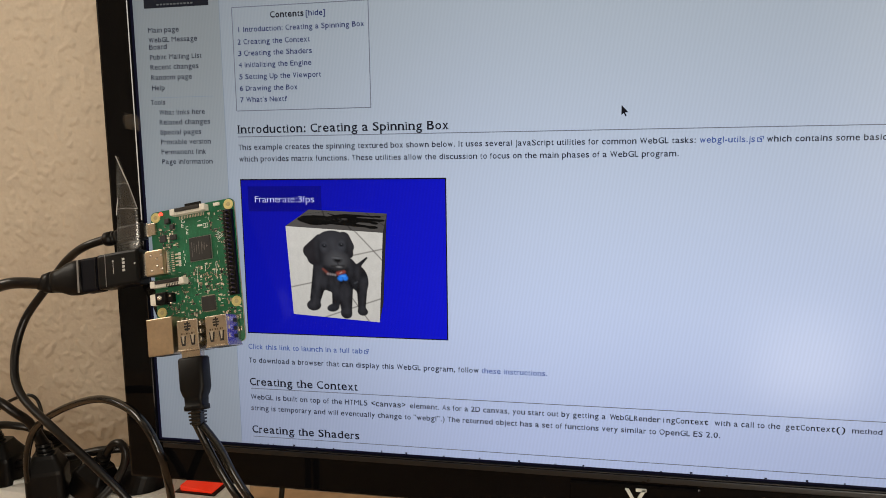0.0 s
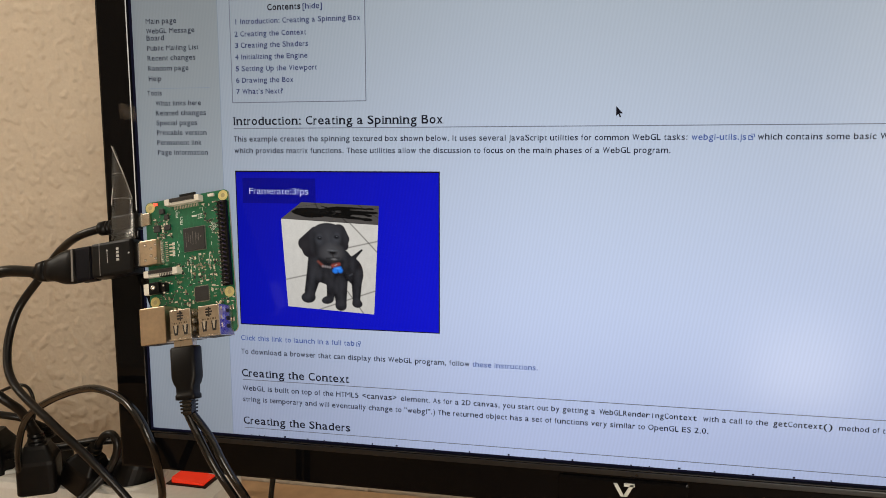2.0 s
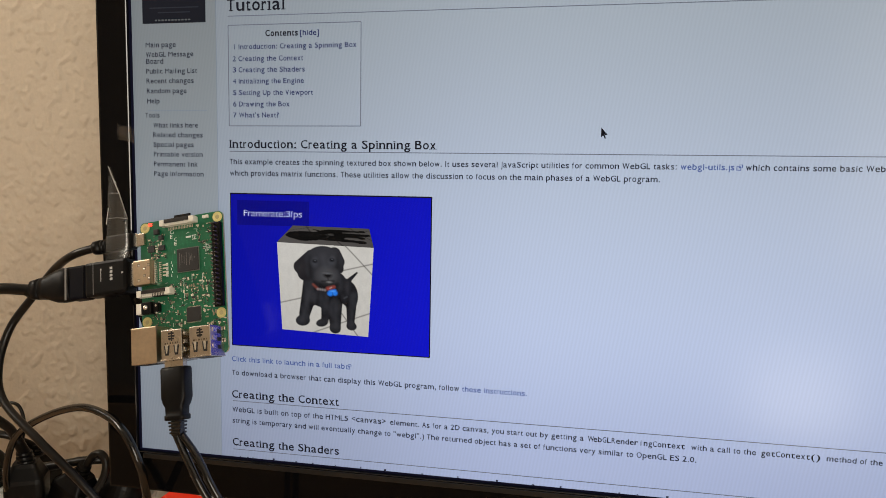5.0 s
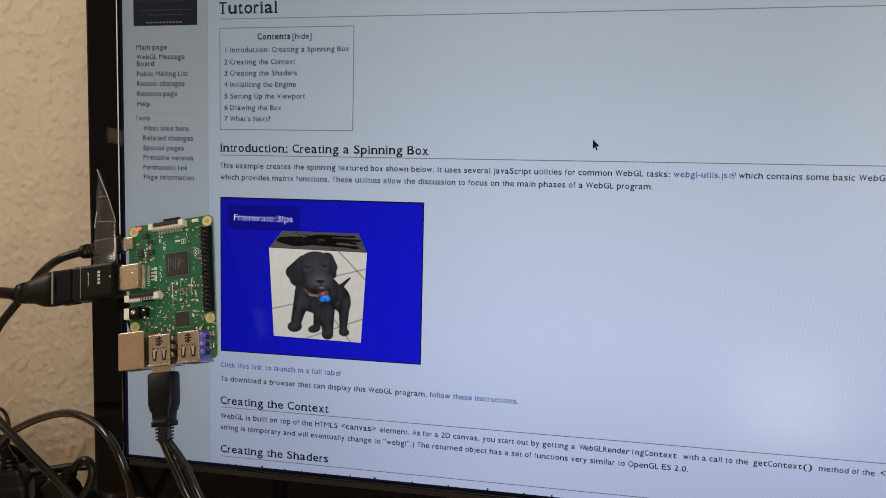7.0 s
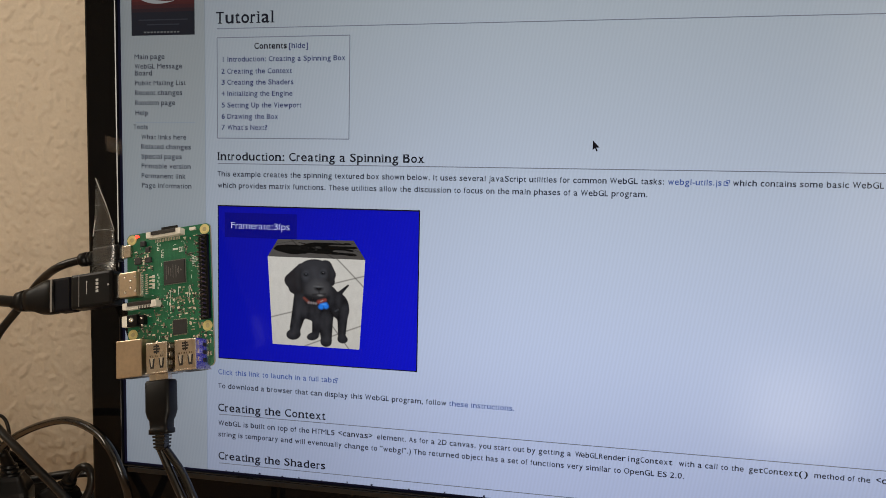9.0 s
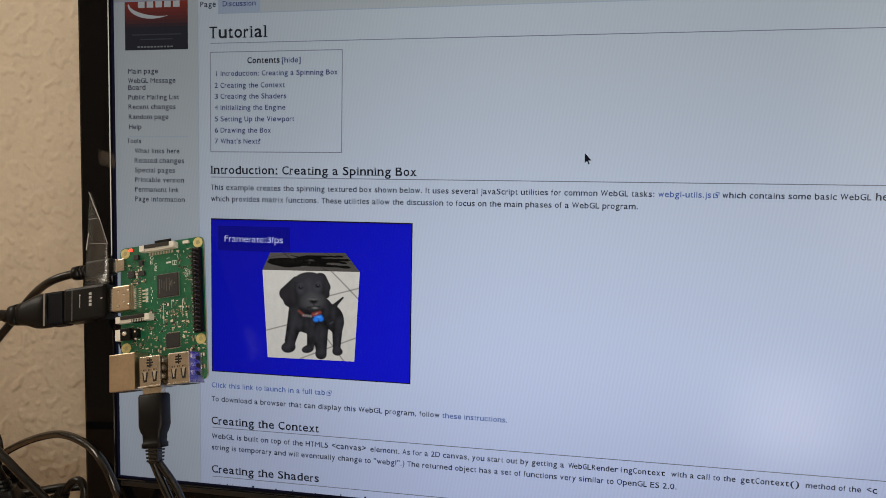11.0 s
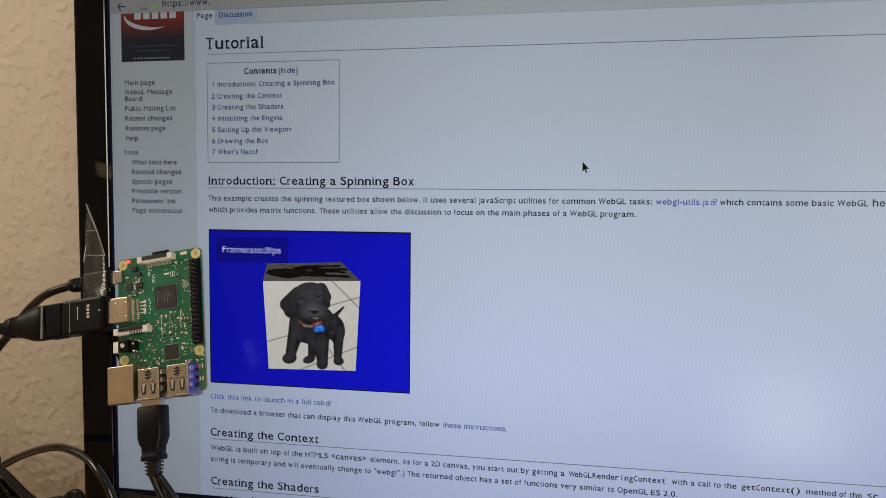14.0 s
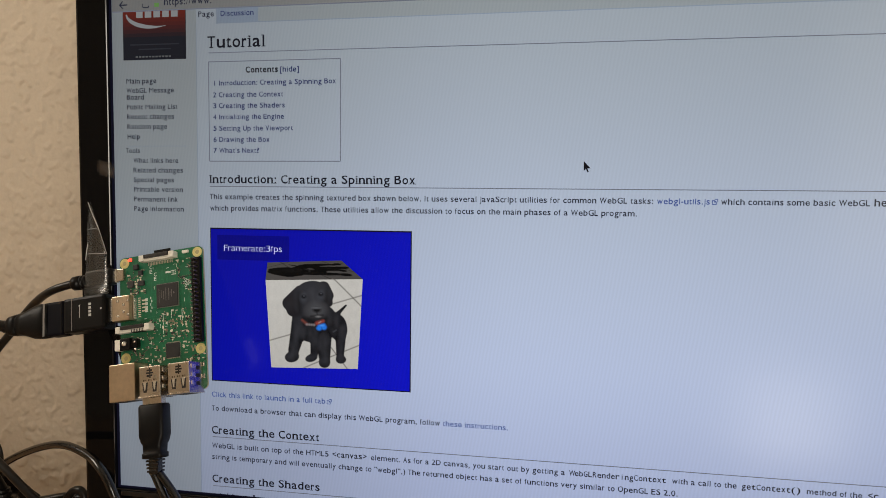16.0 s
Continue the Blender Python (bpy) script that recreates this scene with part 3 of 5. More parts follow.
def link_icon(x, z):
    """A small box with an arrow, after a link that leads away."""
    s = 0.0024
    r = [(x, x + s, z, z + 0.0004), (x, x + 0.0004, z, z + s), (x + s - 0.0004, x + s, z, z + s * 0.7), (x, x + s * 0.6, z + s - 0.0004, z + s),
         (x + s * 0.55, x + s * 1.3, z + s * 1.15, z + s * 1.3), (x + s * 1.15, x + s * 1.3, z + s * 0.6, z + s * 1.3), (x + s * 0.5, x + s * 0.9, z + s * 0.5, z + s * 0.9)]
    flat_rects("link_icon", r, M_LINK2, 0.0003)


link_icon(0.2898, 0.3178)
link_icon(0.0739, 0.1958)
# tips of a line of letters that the lower edge cuts off
rng = random.Random(4)
ticks = [(x, x + rng.uniform(0.0004, 0.0014), SB, SB + rng.uniform(0.0004, 0.0012)) for x in (0.004, 0.009, 0.0125, 0.026, 0.041, 0.052, 0.067, 0.083, 0.098, 0.121, 0.143, 0.166, 0.187, 0.203, 0.236, 0.246, 0.262, 0.281, 0.301, 0.322, 0.341)]
tagged(flat_rects("cut_off_line", ticks, M_GREY_INK, 0.0003), kind="stuff")
# toolbar arrows and padlock
bm = bmesh.new()
for q in (((-0.0585, 0.4351), (-0.0535, 0.4351), (-0.0535, 0.4358), (-0.0585, 0.4358)), ((-0.0592, 0.43545), (-0.0572, 0.4332), (-0.0563, 0.4332), (-0.0582, 0.43545)), ((-0.0592, 0.43545), (-0.0582, 0.43545), (-0.0563, 0.4377), (-0.0572, 0.4377))):
    bm.faces.new([bm.verts.new((x, 0, z)) for x, z in q])
me = bpy.data.meshes.new("back_arrow")
bm.to_mesh(me)
bm.free()
on_screen("back_arrow", me, M_GREY_INK, 0.0003)
flat_rects("reload_mark", [(-0.0430, -0.0395, 0.4332, 0.4337), (-0.0434, -0.0430, 0.4334, 0.4358), (-0.0398, -0.0392, 0.4334, 0.4345)], M_GREY_INK, 0.0003)
flat_rects("padlock", [(-0.0355, -0.0325, 0.4337, 0.4360)], lit_pixels("padlock_green", (0.10, 0.22, 0.06)), 0.0003)
# site emblem: a red to dark panel with a pale sweep and unreadable small lines
flat_rects("site_emblem", [(-0.0569, -0.0150, 0.4022, 0.4312)], M_LOGO_LOW, 0.0002, "dark red and black site emblem panel")
for k in range(7):
    c = [a + (b - a) * (k + 0.5) / 7 for a, b in zip((0.012, 0.011, 0.015), (0.10, 0.015, 0.010))]
    flat_rects("emblem_band", [(-0.0567, -0.0152, 0.4160 + k * 0.00217, 0.41817 + k * 0.00217)], lit_pixels("emblem_band", c), 0.00025)
flat_rects("emblem_small_line", [(-0.0520, -0.0195, 0.4110, 0.4117), (-0.0465, -0.0250, 0.4082, 0.4089)], M_LOGO_BAR, 0.0003)
flat_rects("emblem_foot_line", [(-0.0485 + k * 0.0022, -0.0470 + k * 0.0022, 0.4036, 0.4045) for k in range(11)], lit_pixels("emblem_foot", (0.09, 0.095, 0.10)), 0.0003)
bm = bmesh.new()
prev = None
for k in range(17):
    a = math.pi * (1.02 + 0.62 * k / 16)
    th = 0.0012 * math.sin(math.pi * min(1, (k + 1) / 16.5)) + 0.0001
    p = [bm.verts.new((-0.036 + (0.0185 + s) * math.cos(a), 0, 0.4302 + (0.0085 + s) * math.sin(a))) for s in (-th, th)]
    if prev:
        bm.faces.new((prev[0], prev[1], p[1], p[0]))
    prev = p
me = bpy.data.meshes.new("emblem_sweep")
bm.to_mesh(me)
bm.free()
on_screen("emblem_sweep", me, M_LOGO_WHITE, 0.0003)
for k in range(5):
    flat_rects("emblem_mark", [(-0.0478 + k * 0.0058, -0.0434 + k * 0.0058, 0.4274, 0.4311)], M_LOGO_WHITE, 0.00032)

# the drawing area with its turning box
flat_rects("canvas_edge", [(-0.0006, 0.1254, 0.2060, 0.3006)], M_BLACK_PX, 0.00018)
flat_rects("canvas", [(0.0, 0.1247, 0.2066, 0.2998)], M_BLUE, 0.00022, "deep blue drawing area")
flat_rects("framerate_panel", [(0.0040, 0.0504, 0.2812, 0.2962)], M_BLUE2, 0.00026)
on_screen("framerate_text", text_mesh("Framerate:3fps", 0.0084, 0.2866, 0.0047, 0.0458, -0.024), M_WHITE_PX, 0.0003)


def puppy_photo(s, t):
    """The photograph on the drawn box: a black puppy on pale tiles; s to the right and t down, 0 to 1. Gives linear colours."""
    def oval(cs, ct, rs, rt, tilt=0.0):
        ca, sa = math.cos(radians(tilt)), math.sin(radians(tilt))
        a, b = (s - cs) * ca + (t - ct) * sa, (t - ct) * ca - (s - cs) * sa
        return (np.sqrt((a / rs) ** 2 + (b / rt) ** 2) - 1) * min(rs, rt)

    def limb(s0, t0, s1, t1, w0, w1):
        ds, dt = s1 - s0, t1 - t0
        k = np.clip(((s - s0) * ds + (t - t0) * dt) / (ds * ds + dt * dt), 0, 1)
        return np.hypot(s - s0 - k * ds, t - t0 - k * dt) - (w0 + (w1 - w0) * k)

    def blend(a, b, k=0.02):
        h = np.clip(0.5 + 0.5 * (b - a) / k, 0, 1)
        return b * (1 - h) + a * h - k * h * (1 - h)

    def cover(d, soft=0.006):
        return np.clip(0.5 - d / soft / 2, 0, 1)[..., None]

    def lay(base, d, colour, soft=0.006, amount=1.0):
        c = cover(d, soft) * amount
        return base * (1 - c) + np.array(colour) * c
    grain = np.array([noise.noise((a * 60, b * 60, 2.0)) for a, b in zip(s.ravel(), t.ravel())]).reshape(s.shape)
    fur = np.array([noise.noise((a * 22, b * 12, 7.0)) for a, b in zip(s.ravel(), t.ravel())]).reshape(s.shape)
    out = np.array((0.49, 0.485, 0.465)) * (1 + 0.05 * grain + 0.05 * fur - 0.10 * t)[..., None]
    for joint in ((0.714, 0, 1.0, 0.30), (0.66, 0.285, 1.0, 0.18), (0.0, 0.69, 0.27, 0.61), (0.376, 1.0, 1.0, 0.735), (0.69, 0.76, 0.88, 1.0)):
        out = lay(out, limb(*joint, 0.004, 0.004), (0.06, 0.055, 0.05), 0.008)
    # the dog, from the back forwards
    dog = limb(0.745, 0.395, 0.840, 0.290, 0.026, 0.010)
    dog = blend(dog, oval(0.755, 0.530, 0.105, 0.155, -14))
    dog = blend(dog, limb(0.795, 0.58, 0.795, 0.86, 0.062, 0.042))
    dog = blend(dog, oval(0.806, 0.897, 0.058, 0.046))
    dog = blend(dog, limb(0.53, 0.66, 0.505, 0.82, 0.07, 0.045))
    dog = blend(dog, oval(0.470, 0.884, 0.072, 0.044, -18))
    dog = blend(dog, oval(0.50, 0.540, 0.215, 0.170))
    dog = blend(dog, oval(0.64, 0.44, 0.11, 0.16, -20))
    dog = blend(dog, oval(0.445, 0.430, 0.172, 0.150))
    dog = blend(dog, limb(0.36, 0.40, 0.35, 0.60, 0.090, 0.092))
    dog = blend(dog, limb(0.350, 0.50, 0.270, 0.80, 0.092, 0.062))
    dog = blend(dog, oval(0.248, 0.875, 0.084, 0.062, -14))
    dog = blend(dog, limb(0.610, 0.60, 0.622, 0.90, 0.088, 0.062))
    dog = blend(dog, oval(0.620, 0.940, 0.064, 0.054))
    head = oval(0.490, 0.185, 0.195, 0.172)
    head = blend(head, oval(0.425, 0.300, 0.130, 0.120, 20))
    head = blend(head, oval(0.530, 0.310, 0.120, 0.125))
    ear = blend(limb(0.360, 0.125, 0.250, 0.265, 0.062, 0.084), oval(0.285, 0.340, 0.078, 0.078, 30))
    ear2 = blend(limb(0.600, 0.085, 0.642, 0.180, 0.066, 0.068), oval(0.655, 0.250, 0.046, 0.060, -10))
    dog = np.minimum(np.minimum(np.minimum(dog, head), ear), ear2)
    coat = np.array((0.0105, 0.0105, 0.0130)) * (1 + 0.9 * np.clip(fur, -0.6, 0.8) + 0.25 * grain)[..., None]
    sheen, bright = (0.042, 0.044, 0.053), (0.075, 0.082, 0.100)
    for spot, tone, soft, amount in ((limb(0.33, 0.55, 0.265, 0.80, 0.022, 0.016), sheen, 0.05, 0.6), (limb(0.62, 0.66, 0.625, 0.88, 0.026, 0.016), sheen, 0.05, 0.6),
                                     (limb(0.82, 0.55, 0.80, 0.84, 0.020, 0.012), sheen, 0.04, 0.5), (oval(0.245, 0.865, 0.050, 0.030, -14), sheen, 0.05, 0.6),
                                     (oval(0.620, 0.930, 0.036, 0.026), sheen, 0.04, 0.6), (oval(0.803, 0.890, 0.034, 0.024), sheen, 0.04, 0.5), (oval(0.465, 0.880, 0.040, 0.020, -18), sheen, 0.04, 0.5),
                                     (limb(0.46, 0.60, 0.53, 0.72, 0.040, 0.030), sheen, 0.07, 0.5), (limb(0.335, 0.44, 0.345, 0.60, 0.030, 0.024), sheen, 0.06, 0.55), (limb(0.42, 0.64, 0.41, 0.80, 0.004, 0.004), (0.005, 0.005, 0.006), 0.03, 0.7), (oval(0.70, 0.42, 0.05, 0.10, -25), sheen, 0.08, 0.4), (limb(0.715, 0.585, 0.745, 0.565, 0.003, 0.002), bright, 0.012, 0.7)):
        coat = lay(coat, spot, tone, soft, amount)
    # ears are darker than the face, with a dark fold where they hang
    coat = lay(coat, ear, (0.014, 0.013, 0.016), 0.02)
    coat = lay(coat, ear2, (0.013, 0.012, 0.015), 0.02)
    coat = lay(coat, oval(0.235, 0.275, 0.045, 0.080, 35), (0.026, 0.025, 0.029), 0.06, 0.7)
    coat = lay(coat, oval(0.672, 0.170, 0.024, 0.070, -20), (0.024, 0.023, 0.027), 0.05, 0.7)
    coat = lay(coat, head, (0.022, 0.0225, 0.027), 0.02)
    coat = lay(coat, limb(0.340, 0.140, 0.350, 0.370, 0.005, 0.012), (0.006, 0.006, 0.007), 0.03, 0.8)
    coat = lay(coat, limb(0.640, 0.090, 0.640, 0.240, 0.004, 0.010), (0.006, 0.006, 0.007), 0.03, 0.8)
    coat = lay(coat, oval(0.490, 0.090, 0.130, 0.070), sheen, 0.10, 0.5)
    coat = lay(coat, limb(0.480, 0.140, 0.515, 0.270, 0.014, 0.026), (0.055, 0.058, 0.070), 0.05, 0.6)
    for cs, ct, tilt in ((0.392, 0.190, -10), (0.572, 0.165, 10)):
        coat = lay(coat, oval(cs + 0.002, ct + 0.022, 0.026, 0.034, tilt), (0.060, 0.066, 0.082), 0.030, 0.6)
        coat = lay(coat, oval(cs + 0.012, ct - 0.030, 0.014, 0.014, tilt), (0.055, 0.060, 0.075), 0.024, 0.5)
        coat = lay(coat, oval(cs + 0.004, ct, 0.023, 0.019), (0.005, 0.005, 0.006), 0.012)
        coat = lay(coat, oval(cs + 0.006, ct - 0.007, 0.005, 0.004), (0.13, 0.14, 0.17), 0.006, 0.8)
    coat = lay(coat, oval(0.530, 0.345, 0.090, 0.078), (0.066, 0.067, 0.074), 0.05, 0.9)
    coat = lay(coat, oval(0.455, 0.330, 0.030, 0.050, 15), (0.050, 0.052, 0.060), 0.05, 0.6)
    coat = lay(coat, oval(0.533, 0.337, 0.043, 0.031), (0.007, 0.007, 0.008), 0.014)
    coat = lay(coat, oval(0.528, 0.318, 0.022, 0.006), (0.16, 0.17, 0.19), 0.012, 0.8)
    coat = lay(coat, limb(0.534, 0.366, 0.538, 0.392, 0.003, 0.003), (0.008, 0.008, 0.009), 0.010)
    coat = lay(coat, limb(0.470, 0.412, 0.600, 0.398, 0.005, 0.005), (0.008, 0.008, 0.009), 0.014)
    coat = lay(coat, oval(0.548, 0.416, 0.018, 0.007), (0.24, 0.24, 0.25), 0.010, 0.9)
    coat = lay(coat, limb(0.40, 0.440, 0.640, 0.440, 0.008, 0.008), (0.007, 0.007, 0.008), 0.03, 0.8)
    # collar with pale links, and the tag
    coat = lay(coat, limb(0.375, 0.455, 0.425, 0.500, 0.010, 0.012), (0.16, 0.045, 0.035), 0.012)
    for k in range(4):
        coat = lay(coat, oval(0.425 + 0.026 * k, 0.503 + 0.002 * k, 0.011, 0.011), (0.20, 0.18, 0.19), 0.010)
    coat = lay(coat, limb(0.535, 0.490, 0.600, 0.465, 0.018, 0.014), (0.24, 0.050, 0.040), 0.014)
    coat = lay(coat, limb(0.556, 0.486, 0.575, 0.472, 0.004, 0.004), (0.30, 0.24, 0.24), 0.008)
    tag = np.minimum(np.minimum(oval(0.560, 0.545, 0.030, 0.026), oval(0.612, 0.535, 0.028, 0.028)), limb(0.555, 0.525, 0.610, 0.510, 0.016, 0.018))
    coat = lay(coat, tag, (0.018, 0.16, 0.66), 0.010)
    coat = lay(coat, oval(0.590, 0.515, 0.018, 0.008), (0.09, 0.32, 0.80), 0.010, 0.8)
    c = cover(dog, 0.004)
    return out * (1 - c) + coat * c


def spinning_box():
    """A box with a picture of a black puppy on its faces, squeezed flat on the panel; it turns about its own upright."""
    tl, tr, br, bl = (Vector(p) for p in ((-0.0296, -0.0367, 0.0041), (0.0312, -0.0380, 0.0039), (0.0281, -0.0171, -0.0495), (-0.0265, -0.0162, -0.0490)))
    ul, ur, dr, dl = (Vector(p) for p in ((-0.0227, 0.0171, 0.0145), (0.0246, 0.0248, 0.0149), (0.0235, 0.030, -0.038), (-0.0215, 0.026, -0.038)))
    photo = lit_pixels("picture_photo", (0.1, 0.1, 0.1))
    nt = photo.node_tree
    att = nt.nodes.new("ShaderNodeAttribute")
    att.attribute_name = "picture"
    nt.links.new(att.outputs["Color"], nt.nodes["Principled BSDF"].inputs["Emission Color"])
    dim = nt.nodes.new("ShaderNodeMix")
    dim.data_type = "RGBA"
    dim.inputs["Factor"].default_value = 0.75
    dim.inputs["B"].default_value = (0, 0, 0, 1)
    nt.links.new(att.outputs["Color"], dim.inputs["A"])
    nt.links.new(dim.outputs["Result"], nt.nodes["Principled BSDF"].inputs["Base Color"])

    def photo_face(name, corners, nx, ny, colours, parent=None, label=""):
        """A face of nx by ny picture dots."""
        a, b, c, d = (np.array(v) for v in corners)
        s, t = np.meshgrid(np.linspace(0, 1, nx), np.linspace(0, 1, ny))
        co = ((a * (1 - s[..., None]) + b * s[..., None]) * (1 - t[..., None]) + (d * (1 - s[..., None]) + c * s[..., None]) * t[..., None]).reshape(-1, 3)
        faces = [(j * nx + i, j * nx + i + 1, (j + 1) * nx + i + 1, (j + 1) * nx + i) for j in range(ny - 1) for i in range(nx - 1)]
        me = bpy.data.meshes.new(name)
        me.from_pydata(co.tolist(), [], faces)
        rgba = np.ones((nx * ny, 4), dtype=np.float32)
        rgba[:, :3] = np.clip(colours(s, t), 0, 1).reshape(-1, 3)
        me.color_attributes.new("picture", "FLOAT_COLOR", "POINT").data.foreach_set("color", rgba.ravel())
        me.materials.append(photo)
        ob = new(name, me)
        ob.parent = parent
        if label:
            ob["label"] = label
        return ob

    ob = photo_face("spinning_box", (tl, tr, br, bl), 220, 200, puppy_photo, monitor, "drawn box with a picture of a black puppy")
    ob.matrix_parent_inverse = MI @ Matrix.Translation((0.0619, -0.0016, 0.2668)) @ Matrix.Diagonal((1, 0.015, 1, 1))
    # the dim top repeats the picture, turned a quarter
    photo_face("top_face", (ul, ur, tr, tl), 140, 40, lambda s, t: np.mean(puppy_photo(1 - t, s), axis=-1, keepdims=True) ** 1.3 * np.array((0.17, 0.16, 0.155)) + 0.003, ob, "dim top face with the picture again")
    for name, q in (("right_face", (tr, ur, dr, br)), ("left_face", (ul, tl, bl, dl))):
        me = bpy.data.meshes.new(name)
        me.from_pydata([tuple(v) for v in q], [], [(0, 1, 2, 3)])
        me.materials.append(M_SIDEFACE)
        side = new(name, me)
        side.parent = ob
        side["label"] = "dark side face"
    return ob


box = spinning_box()


def mouse_pointer():
    pts = ((0, 0), (0, -0.0053), (0.0012, -0.0042), (0.0020, -0.0060), (0.0027, -0.0057), (0.0019, -0.0039), (0.0036, -0.0039))
    bm = bmesh.new()
    bm.faces.new([bm.verts.new((x, 0, z)) for x, z in pts])
    me = bpy.data.meshes.new("mouse_pointer")
    bm.to_mesh(me)
    bm.free()
    return on_screen("mouse_pointer", me, M_BLACK_PX, 0.0004, "black arrow pointer")


pointer = mouse_pointer()

# ---------- the single-board computer ----------
# its own axes: x from the plug side, -z from the card end, -y out of its face
turn = Euler((0, radians(-10.09), 0)).to_matrix() @ Euler((radians(-14.79), 0, 0)).to_matrix() @ Euler((0, 0, radians(0.3))).to_matrix()
hole = Vector((0.0035, 0, -0.0035))
BOARD = Matrix.Translation(Vector((-0.0534, -0.0079, 0.2776)) - turn @ hole) @ turn.to_4x4()
MM = 0.001


def bbox(bm, u0, u1, v0, v1, h0, h1, bevel=0.0, mat=0):
    """A block on the board, in millimetres: across u, down v, height h above the face."""
    return add_box(bm, (u0 * MM, -h1 * MM, -v1 * MM), (u1 * MM, -h0 * MM, -v0 * MM), bevel * MM, mat)


def bpart(name, blocks, mats, parent, label="", bevel=0.25, smooth=False):
    bm = bmesh.new()
    for b in blocks:
        bbox(bm, *b[:6], b[6] if len(b) > 6 else bevel, b[7] if len(b) > 7 else 0)
    return part(name, bm, mats, parent, label, smooth)


M_GREYPRINT = material("grey_print", (0.15, 0.14, 0.13), 0.5)
M_RIM = material("chip_rim_grey", (0.20, 0.21, 0.18), 0.5, grain=0.3, scale=900)
M_LATCH = material("latch_brown", (0.016, 0.013, 0.012), 0.4)
M_STAMP = material("stamp_brown", (0.16, 0.12, 0.08), 0.4, 0.6)
M_CER = material("ceramic_parts_pale", (0.74, 0.68, 0.55), 0.4, grain=0.3, scale=900)


def circuit_board():
    pi = new("circuit_board")
    tagged(pi, "green single-board computer hanging on its cables before the monitor", "circuit board")
    pi.matrix_world = BOARD
    # plate with rounded corners
    bm = bmesh.new()
    pts = []
    for cx, cz, a0 in ((53, -3, 0), (3, -3, 90), (3, -82, 180), (53, -82, 270)):
        pts += [(cx + 3 * math.cos(radians(a0 + k * 15)), cz + 3 * math.sin(radians(a0 + k * 15))) for k in range(7)]
    fr = [bm.verts.new((x * MM, 0, z * MM)) for x, z in pts]
    bk = [bm.verts.new((x * MM, 1.4 * MM, z * MM)) for x, z in pts]
    bm.faces.new(fr)
    bm.faces.new(bk)
    for i in range(len(pts)):
        f = bm.faces.new((fr[i], fr[(i + 1) % len(pts)], bk[(i + 1) % len(pts)], bk[i]))
        f.material_index = 1
    part("plate", bm, [M_PCB, M_PCB_EDGE], pi, "green lacquered plate")
    for u, v in ((3.5, 3.5), (52.5, 3.5), (3.5, 61.5), (52.5, 61.5)):
        bm = bmesh.new()
        add_disc_prism(bm, (u * MM, -v * MM), 3.1 * MM, -0.0003, 0.0002, 24, 0, 1.35 * MM)
        ring = part("mounting_hole", bm, M_GOLD, pi, "gold-plated mounting ring")
        bm = bmesh.new()
        add_disc_prism(bm, (u * MM, -v * MM), 1.4 * MM, -0.00015, 0.0002, 16)
        part("bore", bm, material("bore_shade", (0.46, 0.40, 0.20), 0.6), ring)
    bpart("main_chip", [(25.3, 39.3, 20.0, 34.0, 0, 1.3, 0.3)], M_CHIP, pi, "large black chip")
    bpart("chip_mark", [(27.0 + k * 1.5, 27.25 + k * 1.5, 22.5 + (k % 3), 31.5 - (k * 7 % 4), 1.3, 1.33, 0) for k in range(4)] + [(33.4 + k * 0.9, 33.7 + k * 0.9, 23.0 + (k * 5 % 3), 30.5 - (k * 3 % 4), 1.3, 1.33, 0) for k in range(3)] + [(36.6, 37.0, 25.6, 26.8, 1.3, 1.33, 0), (36.9, 37.5, 26.0, 26.4, 1.3, 1.33, 0)], M_GREYPRINT, pi)
    bpart("chip_rim", [(25.0, 39.6, 19.7, 20.0, 0, 0.5, 0), (25.0, 39.6, 34.0, 34.3, 0, 0.5, 0), (25.0, 25.3, 20.0, 34.0, 0, 0.5, 0), (39.3, 39.6, 20.0, 34.0, 0, 0.5, 0)], M_RIM, pi)
    bpart("network_chip", [(30.4, 39.2, 56.0, 64.6, 0, 0.9, 0.2)], M_CHIP, pi, "square black chip")
    pads = []
    for k in range(14):
        o = 30.9 + k * 0.6
        w = 56.5 + k * 0.6
        pads += [(o, o + 0.3, 55.4, 56.0, 0, 0.2, 0), (o, o + 0.3, 64.6, 65.2, 0, 0.2, 0), (29.8, 30.4, w, w + 0.3, 0, 0.2, 0), (39.2, 39.8, w, w + 0.3, 0, 0.2, 0)]
    bpart("chip_leads", pads, M_SOLDER, pi)
    # pin header
    header = bpart("pin_header", [(49.6, 55.2, 7.1, 57.9, 0, 2.5, 0.2)], M_MATT, pi, "double row of pins on a black base")
    me = finish("pin", box_bm((-0.32 * MM, -7.0 * MM, -0.32 * MM), (0.32 * MM, -2.4 * MM, 0.32 * MM), 0.1 * MM), material("pin_metal", (0.26, 0.22, 0.17), 0.35, 0.9))
    for r in range(20):
        for u in (51.1, 53.65):
            ob = new("pin", me)
            ob.parent, ob.location = header, (u * MM, 0, -(8.4 + 2.54 * r) * MM)
    # ribbon connectors
    for name, u0, u1, v0, v1 in (("display_connector", 17.5, 38.5, 1.8, 5.2), ("camera_connector", 1.0, 21.5, 43.2, 46.8)):
        c = bpart(name, [(u0, u1, v0 + 1.7, v1, 0, 4.2, 0.3), (u0 - 1.0, u0 + 2.2, v0 - 0.4, v1, 0, 5.4, 0.4), (u1 - 2.2, u1 + 1.0, v0 - 0.4, v1, 0, 5.4, 0.4)], M_CREAM, pi, "cream ribbon connector")
